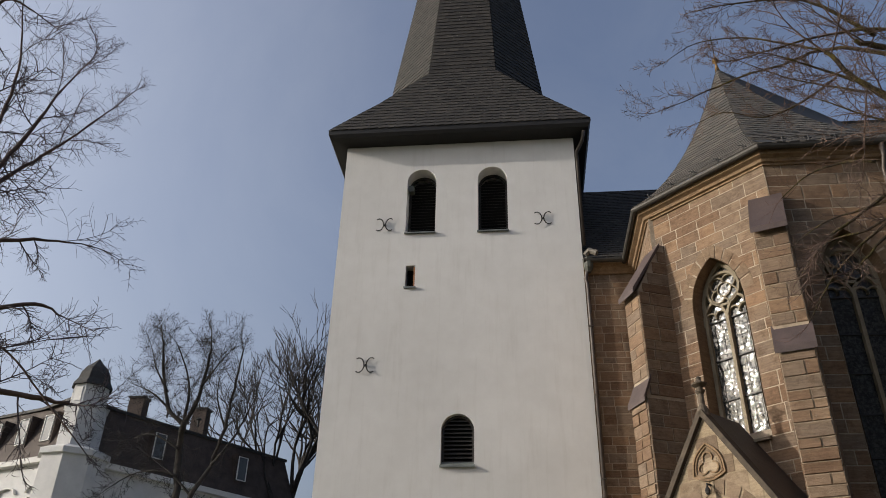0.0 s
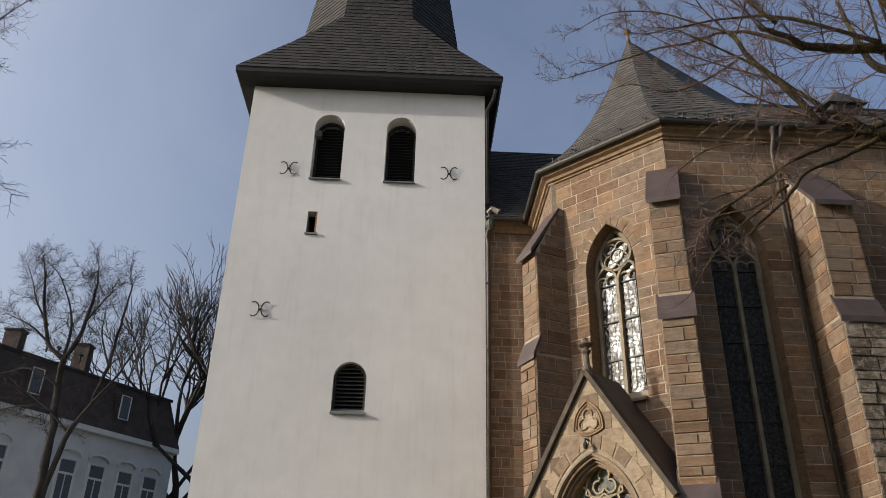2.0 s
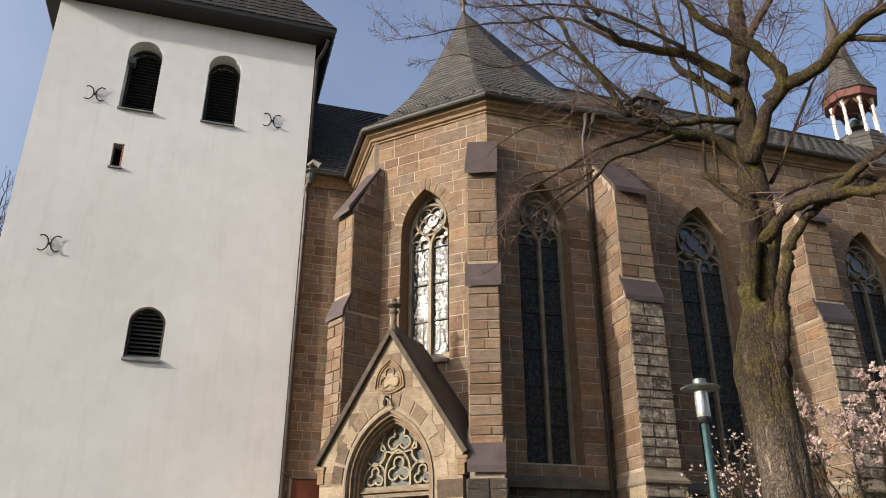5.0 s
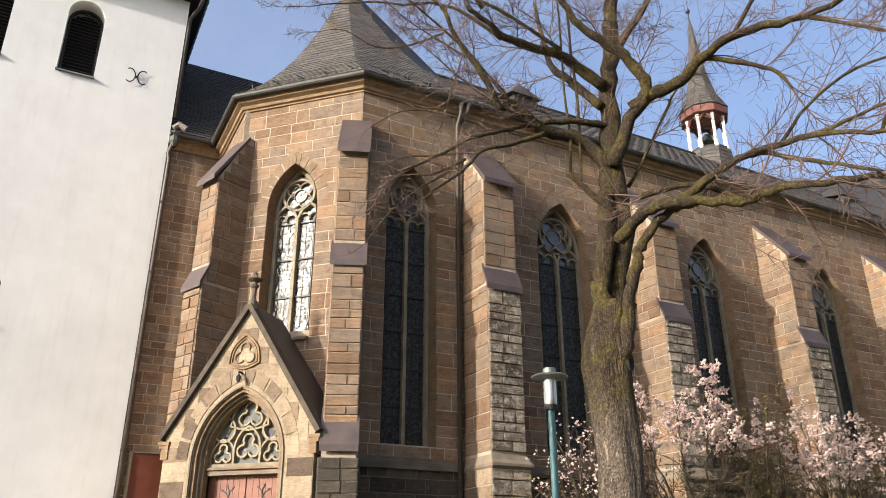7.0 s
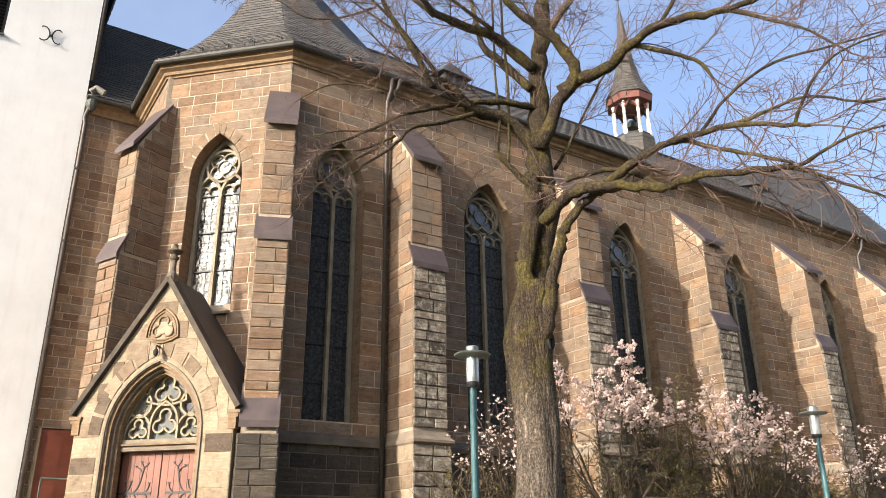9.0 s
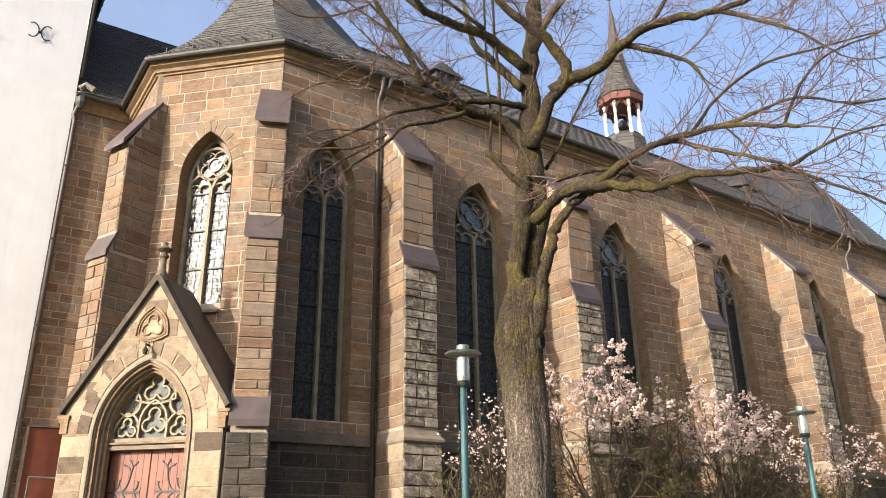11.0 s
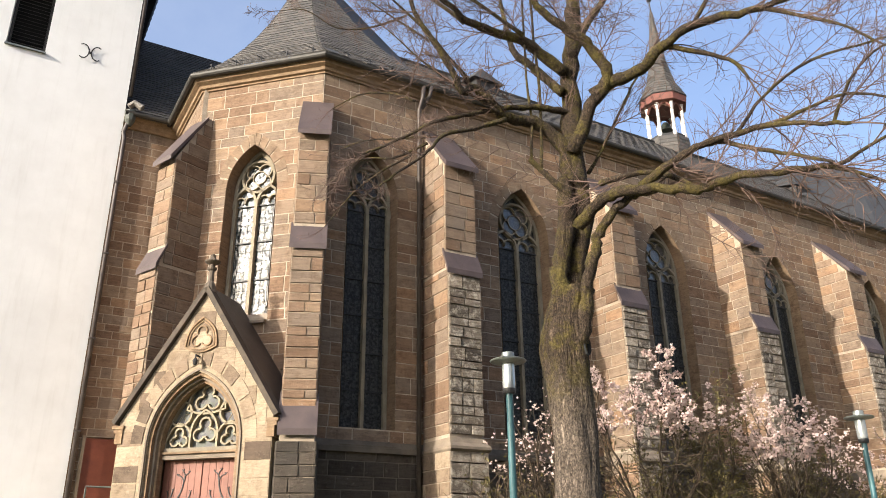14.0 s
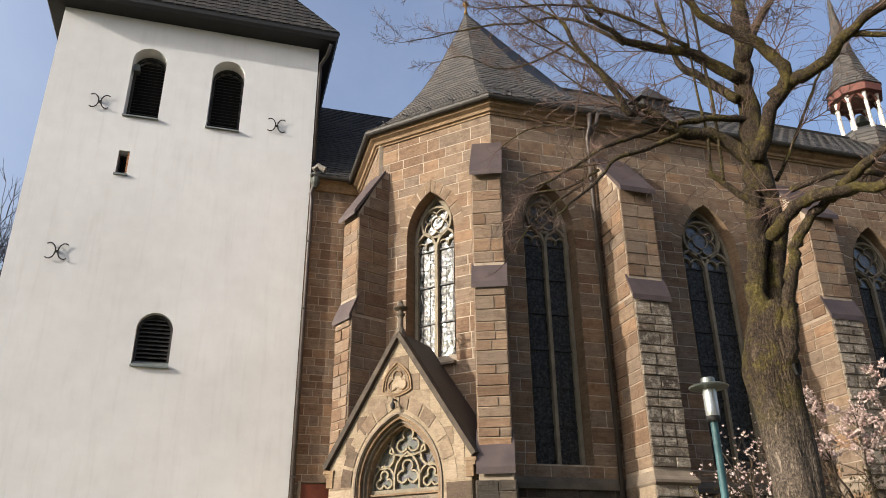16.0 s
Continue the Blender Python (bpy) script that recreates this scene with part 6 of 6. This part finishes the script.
def house_window(pl, u, z0, w, h, v=0.0, pediment=True):
    wn_ = part("window", pl.bar(Geo(), [(u - w / 2, z0), (u - w / 2, z0 + h), (u + w / 2, z0 + h), (u + w / 2, z0)], 0.13, v, v + 0.09), stucco_trim, house)
    part("pane", pl.slab(Geo(), u - w / 2 + 0.05, u - 0.02, v, v + 0.02, z0, z0 + h * 0.66), win_glass, wn_)
    part("pane", pl.slab(Geo(), u + 0.02, u + w / 2 - 0.05, v, v + 0.02, z0, z0 + h * 0.66), win_glass, wn_)
    part("pane", pl.slab(Geo(), u - w / 2 + 0.05, u + w / 2 - 0.05, v, v + 0.02, z0 + h * 0.70, z0 + h - 0.06), win_glass, wn_)
    part("sash", pl.slab(Geo(), u - w / 2, u + w / 2, v + 0.0, v + 0.05, z0 + h * 0.655, z0 + h * 0.705), stucco_trim, wn_)
    part("mullion", pl.slab(Geo(), u - 0.025, u + 0.025, v, v + 0.05, z0, z0 + h * 0.66), stucco_trim, wn_)
    part("sill", pl.slab(Geo(), u - w / 2 - 0.12, u + w / 2 + 0.12, v, v + 0.16, z0 - 0.12, z0), stucco_trim, wn_)
    if pediment:
        part("pediment", pl.bar(Geo(), [(u - w / 2 - 0.15, z0 + h + 0.22)] + [(u - (w / 2 + 0.12) * math.cos(math.pi * k / 8), z0 + h + 0.24 + 0.26 * math.sin(math.pi * k / 8)) for k in range(9)] + [(u + w / 2 + 0.15, z0 + h + 0.22)], 0.09, v, v + 0.14), stucco_trim, wn_)


for z0, hh in ((7.25, 2.1), (3.1, 2.2)):
    for u in (1.5, 3.6, 7.3, 9.0, 10.75, 12.4):
        house_window(PR, u, z0, 0.95, hh)
    for u in (3.0, 5.2, 7.4, 9.6, 11.6):
        house_window(PLF, u, z0, 0.95, hh)
for pl, us in ((PR, (4.6, 9.9)), (PLF, (7.4, 9.4, 11.2))):
    for u in us:
        dm = part("dormer", pl.slab(Geo(), u - 0.42, u + 0.42, -0.75, 0.02, 11.75, 13.35), mans, house)
        part("window_frame", pl.bar(Geo(), [(u - 0.30, 11.95), (u - 0.30, 13.2), (u + 0.30, 13.2), (u + 0.30, 11.95), (u - 0.30, 11.95)], 0.07, 0.02, 0.06), stucco_trim, dm)
        part("pane", pl.slab(Geo(), u - 0.28, u + 0.28, 0.02, 0.035, 11.97, 13.18), win_glass, dm)
for x, y, z in ((-20.2, 37.6, 15.15), (-18.3, 41.3, 15.75)):
    ch = part("chimney", Geo().box((x - 0.40, y - 0.32, 13.0), (x + 0.40, y + 0.32, z)), chim_brick, house)
    part("chimney_cap", Geo().box((x - 0.46, y - 0.38, z), (x + 0.46, y + 0.38, z + 0.1)), slate_base, ch)
for k in range(4):
    part("roof_vent", Geo().lathe((-19.0 + 0.35 * k, 38.6 + 0.56 * k, 14.5), [(0.06, 0), (0.06, 0.4), (0.16, 0.42), (0.1, 0.5), (0.0, 0.55)], 8), slate_base, house)
cx_, cy_ = -21.0, 34.3
part("bay", Geo().lathe((cx_, cy_, -0.1), [(1.5, 0), (1.5, 11.1), (1.65, 11.15), (1.65, 11.4), (1.2, 11.6)], 8, 0.2), stucco, house, "chamfered corner bay")
tt = part("corner_turret", Geo().lathe((cx_, cy_, 11.3), [(1.0, 0), (1.0, 2.1), (1.08, 2.15), (1.08, 2.25), (0.84, 2.3), (0.84, 3.3)], 8, 0.2), stucco, house, "small white corner turret with a dark onion cap")
part("cap", Geo().lathe((cx_, cy_, 14.55), [(0.98, 0), (0.95, 0.1), (0.80, 0.35), (0.72, 0.7), (0.55, 1.0), (0.25, 1.3), (0.03, 1.55)], 8, 0.2), slate_base, tt)
for k in range(8):
    a = 0.2 + math.pi / 8 + k * math.pi / 4
    c_, s_ = math.cos(a), math.sin(a)
    pw = Plane((cx_ + c_ * 0.79, cy_ + s_ * 0.79), (-s_, c_), (c_, s_))
    part("shutter", pw.slab(Geo(), -0.2, 0.2, -0.02, 0.02, 13.7, 14.4), stucco_trim, tt)
annex = thing("low_annex", (-11, 29, 0), "low white flat-roofed annex with dark roof edge", "building")
part("wall", Geo().box((-14.5, 28.0, -0.2), (-9.3, 33.0, 5.0)), stucco_trim, annex)
part("roof", Geo().box((-14.7, 27.8, 5.0), (-9.1, 33.2, 5.25)), slate_base, annex)


# ---------------------------------------------------------------- stones
def block_mesh(name, mat, seed):
    """A unit block with chamfered, slightly uneven front edges; its back lies at y = 0."""
    rng = random.Random(seed)
    j = lambda a: rng.uniform(-a, a)
    g = Geo()
    e = 0.018
    back = [(-0.5, 0, -0.5), (0.5, 0, -0.5), (0.5, 0, 0.5), (-0.5, 0, 0.5)]
    shoulder = [(x + j(0.008), 0.55 + j(0.1), z + j(0.02)) for x, _, z in back]
    face = [(x * (1 - 2 * e) + j(0.012), 1.0 + j(0.15), z * (1 - 3 * e) + j(0.025)) for x, _, z in back]
    g.add(back + shoulder + face, [(0, 4, 5, 1), (1, 5, 6, 2), (2, 6, 7, 3), (3, 7, 4, 0), (4, 8, 9, 5), (5, 9, 10, 6), (6, 10, 11, 7), (7, 11, 8, 4), (8, 11, 10, 9)])
    return g.mesh(name, mat)


def courses(u0, u1, z0, z1, openings, rng, lo=0.22, hi=0.36, wide=(0.32, 0.85), margin=0.0):
    """Ashlar in uneven courses round the openings: (u0, u1, z0, z1) for each block."""
    left = u0 if callable(u0) else lambda z: u0
    right = u1 if callable(u1) else lambda z: u1
    out, z = [], z0
    while z < z1 - 0.06:
        h = rng.uniform(lo, hi)
        if z + h > z1 - 0.1:
            h = z1 - z
        top = min(z + h, z1)
        spans, u = [], max(left(z), left(top))
        end = min(right(z), right(top))
        for o in sorted(openings, key=lambda o: o["c"]):
            if o["sill"] < top - 0.02 and z < o["apex"] + margin:
                q = dict(o, w=o["w"] + 2 * margin, apex=o["apex"] + margin * 1.1) if z > o["spring"] else o
                a = o["w"] / 2 if z <= o["spring"] else max(arch_half(q, top), arch_half(o, z) + 0.03 if z < o["apex"] else 0.0)
                if a > 0.02:
                    spans.append((u, o["c"] - a))
                    u = o["c"] + a
        spans.append((u, end))
        for a, b in spans:
            while b - a > 0.05:
                w = rng.uniform(*wide)
                if b - a - w < 0.2:
                    w = b - a
                out.append((a, min(a + w, b), z, top))
                a += w
        z = top
    return out


JOINT = 0.022


def lay(pl, rects, parent, meshes, proud=0.011, limit=300, far=None, v=0.0, rng=random.Random(77)):
    """Sets blocks on a wall: single objects up to the limit, the rest as one joined mesh."""
    rects = list(rects)
    base, off = parent, Vector((0, 0, 0))
    while base is not None:
        off += base.matrix_basis.translation
        base = base.parent
    turn = Matrix((pl.d, pl.n, Vector((0, 0, 1)))).transposed().to_4x4()
    for a, b, z0, z1 in rects[:limit]:
        ob = new("stone", rng.choice(meshes))
        ob.parent = parent
        p = pl((a + b) / 2, v - 0.004, (z0 + z1) / 2) - off
        # a part's own frame starts at its parent's, whose vertices already stand in the world's places
        ob.matrix_basis = Matrix.Translation(p) @ turn @ Matrix.Diagonal((b - a - JOINT, proud * rng.uniform(0.75, 1.25), z1 - z0 - JOINT, 1))
    if len(rects) > limit:
        g = Geo()
        for a, b, z0, z1 in rects[limit:]:
            t = proud * rng.uniform(0.75, 1.25)
            a, b, z0, z1 = a + JOINT / 2, b - JOINT / 2, z0 + JOINT / 2, z1 - JOINT / 2
            e = 0.012
            g.add([pl(a, v, z0), pl(b, v, z0), pl(b, v, z1), pl(a, v, z1), pl(a + e, v + t, z0 + e), pl(b - e, v + t, z0 + e), pl(b - e, v + t, z1 - e), pl(a + e, v + t, z1 - e)],
                  [(4, 5, 6, 7), (0, 1, 5, 4), (1, 2, 6, 5), (2, 3, 7, 6), (3, 0, 4, 7)])
        tagged(part("stone_infill", g, far, parent), kind="stuff")


smooth_blocks = [block_mesh("stone", stone, k) for k in range(4)]
soot_shade_blocks = [block_mesh("stone", stone_plinth, 30 + k) for k in range(4)]
grey_blocks = [block_mesh("stone", stone_grey, 10 + k) for k in range(4)]
pale_blocks = [block_mesh("stone", stone_pale, 20 + k) for k in range(4)]
rng = random.Random(9)


def voussoirs(pl, o, parent, meshes, ring=0.27, count=13, proud=0.014):
    """Wedge stones round the head of an arch."""
    q0, q1 = arch_path(o, 0.0, 14)[1:-1], arch_path(o, ring, 14)[1:-1]
    n = len(q0) - 1
    for k in range(count):
        s0, s1 = k / count + 0.006, (k + 1) / count - 0.006

        def at(q, s):
            i = min(int(s * n), n - 1)
            f = s * n - i
            return (q[i][0] + (q[i + 1][0] - q[i][0]) * f, q[i][1] + (q[i + 1][1] - q[i][1]) * f)
        ss = [s0, (s0 + s1) / 2, s1]
        if s0 < 0.5 < s1:
            ss[1] = 0.5
        inner_, outer_ = [at(q0, s) for s in ss], [at(q1, s) for s in ss]
        loop = inner_ + outer_[::-1]
        g = Geo().loft([[pl(u, v, z) for u, z in loop] for v in (-0.004, proud)])
        part("voussoir", g, meshes, parent)


lay(PA, courses(0.0, LEN_A, ZP, 12.0, [WIN_A], rng, margin=0.25), wall_a, smooth_blocks)
voussoirs(PA, WIN_A, wall_a, arch_stone)
lay(PA, courses(0.0, LEN_A, Z0, ZP - 0.1, [], rng), wall_a, soot_shade_blocks, 0.03, far=stone_plinth_far)
lay(PC, courses(0.0, B2 - 5.42, ZP + 0.05, 12.0, [WIN_B], rng, margin=0.25), wall_b, smooth_blocks, far=stone_far)
voussoirs(PC, WIN_B, wall_b, arch_stone)
lay(PC, courses(0.0, B2 - 5.42, Z0, ZP - 0.1, [], rng), wall_b, soot_shade_blocks, proud=0.03, far=stone_plinth_far)
rc = courses(B2 - 5.42, 30.6, ZP + 0.05, 12.0, WINS_C, rng, 0.22, 0.33, margin=0.25)
rc.sort(key=lambda q: 0 if q[1] < 8.0 else 1)
lay(PC, rc, wall_c, smooth_blocks, far=stone_far)
for o in WINS_C:
    voussoirs(PC, o, wall_c, arch_stone)
lay(PC, courses(B2 - 5.42, 30.6, Z0, ZP - 0.1, [], rng), wall_c, soot_shade_blocks, proud=0.03, limit=40, far=stone_plinth_far)
lay(PA0, courses(0.0, 2.75, ZP, 12.0, [], rng), wall_a0, smooth_blocks)
lay(PW, courses(0.17, 1.6, Z0, 12.0, [], rng, 0.16, 0.30, (0.2, 0.6)), wall_w, smooth_blocks)

for i, (core, pl, w, depth, toe) in enumerate(BUTTRESSES):
    lim = 400 if i < 3 else 60
    fronts_ = Plane(pl(0, depth + 0.08, 0)[:2], pl.d[:2], pl.n[:2])
    upper = Plane(pl(0, depth - 0.02, 0)[:2], pl.d[:2], pl.n[:2])
    foot = Plane(pl(0, depth + 0.16, 0)[:2], pl.d[:2], pl.n[:2])
    far_m = stone_grey_far
    lay(fronts_, courses(-w, w, ZP + 0.2, 7.2, [], rng, 0.16, 0.30, (0.25, 0.5)), core, smooth_blocks if i < 2 else grey_blocks, 0.03 if i < 2 else 0.05, lim, far_m)
    lay(upper, courses(-w, w, 7.78, 9.86, [], rng, 0.24, 0.32, (0.25, 0.6)), core, smooth_blocks, 0.02, lim, stone_far)
    if toe > 0:
        lay(foot, courses(-w - 0.05, w + 0.05, Z0, ZP - 0.12, [], rng, 0.2, 0.32, (0.25, 0.5)), core, soot_shade_blocks if i == 1 else grey_blocks, 0.03, lim, far_m)
    for s in (-1, 1):
        if s > 0 and i > 1:
            continue
        flank = Plane(pl(s * w, 0, 0)[:2], (pl.n * 1.0)[:2] if s > 0 else (-pl.n)[:2], (pl.d * s)[:2])
        back_ = 0.15 if i < 2 else 0.0                 # the flanks of the corner buttresses run back to the slanting walls
        fl = lambda e: (-back_ if s > 0 else -e)
        fr = lambda e: (e if s > 0 else back_)
        lay(flank, courses(fl(depth + 0.08), fr(depth + 0.08), ZP + 0.2, 7.3, [], rng, 0.22, 0.34, (0.35, 0.7)), core, smooth_blocks, 0.02, lim, stone_far)
        slope = lambda z: depth - 0.02 if z < 9.86 else max(0.02, (depth - 0.02) * (11.18 - z) / 1.32)
        lay(flank, courses((lambda z: -slope(z)) if s < 0 else -back_, back_ if s < 0 else slope, 7.35, 11.0, [], rng, 0.22, 0.34, (0.35, 0.7)), core, smooth_blocks, 0.02, lim, stone_far)
        if toe < 0:
            continue
        pf = Plane(pl(s * (w + 0.05), 0, 0)[:2], (pl.n * 1.0)[:2] if s > 0 else (-pl.n)[:2], (pl.d * s)[:2])
        lay(pf, courses(fl(depth + 0.16), fr(depth + 0.16), Z0, ZP - 0.12, [], rng, 0.24, 0.34, (0.35, 0.7)), core, soot_shade_blocks if i == 1 else pale_blocks if s < 0 and i == 2 else smooth_blocks if s < 0 else grey_blocks, 0.02, lim, stone_far)

ring_o = dict(door_o, w=door_o["w"] + 0.24, apex=door_o["apex"] + 0.16)
lay(PP, courses(gable(-1), gable(1), Z0, GA - 0.35, [ring_o], rng, 0.26, 0.40, (0.3, 0.7), margin=0.22), porch_wall, pale_blocks, 0.012)
voussoirs(PP, ring_o, porch_wall, stone_pale, 0.24, 13, 0.016)
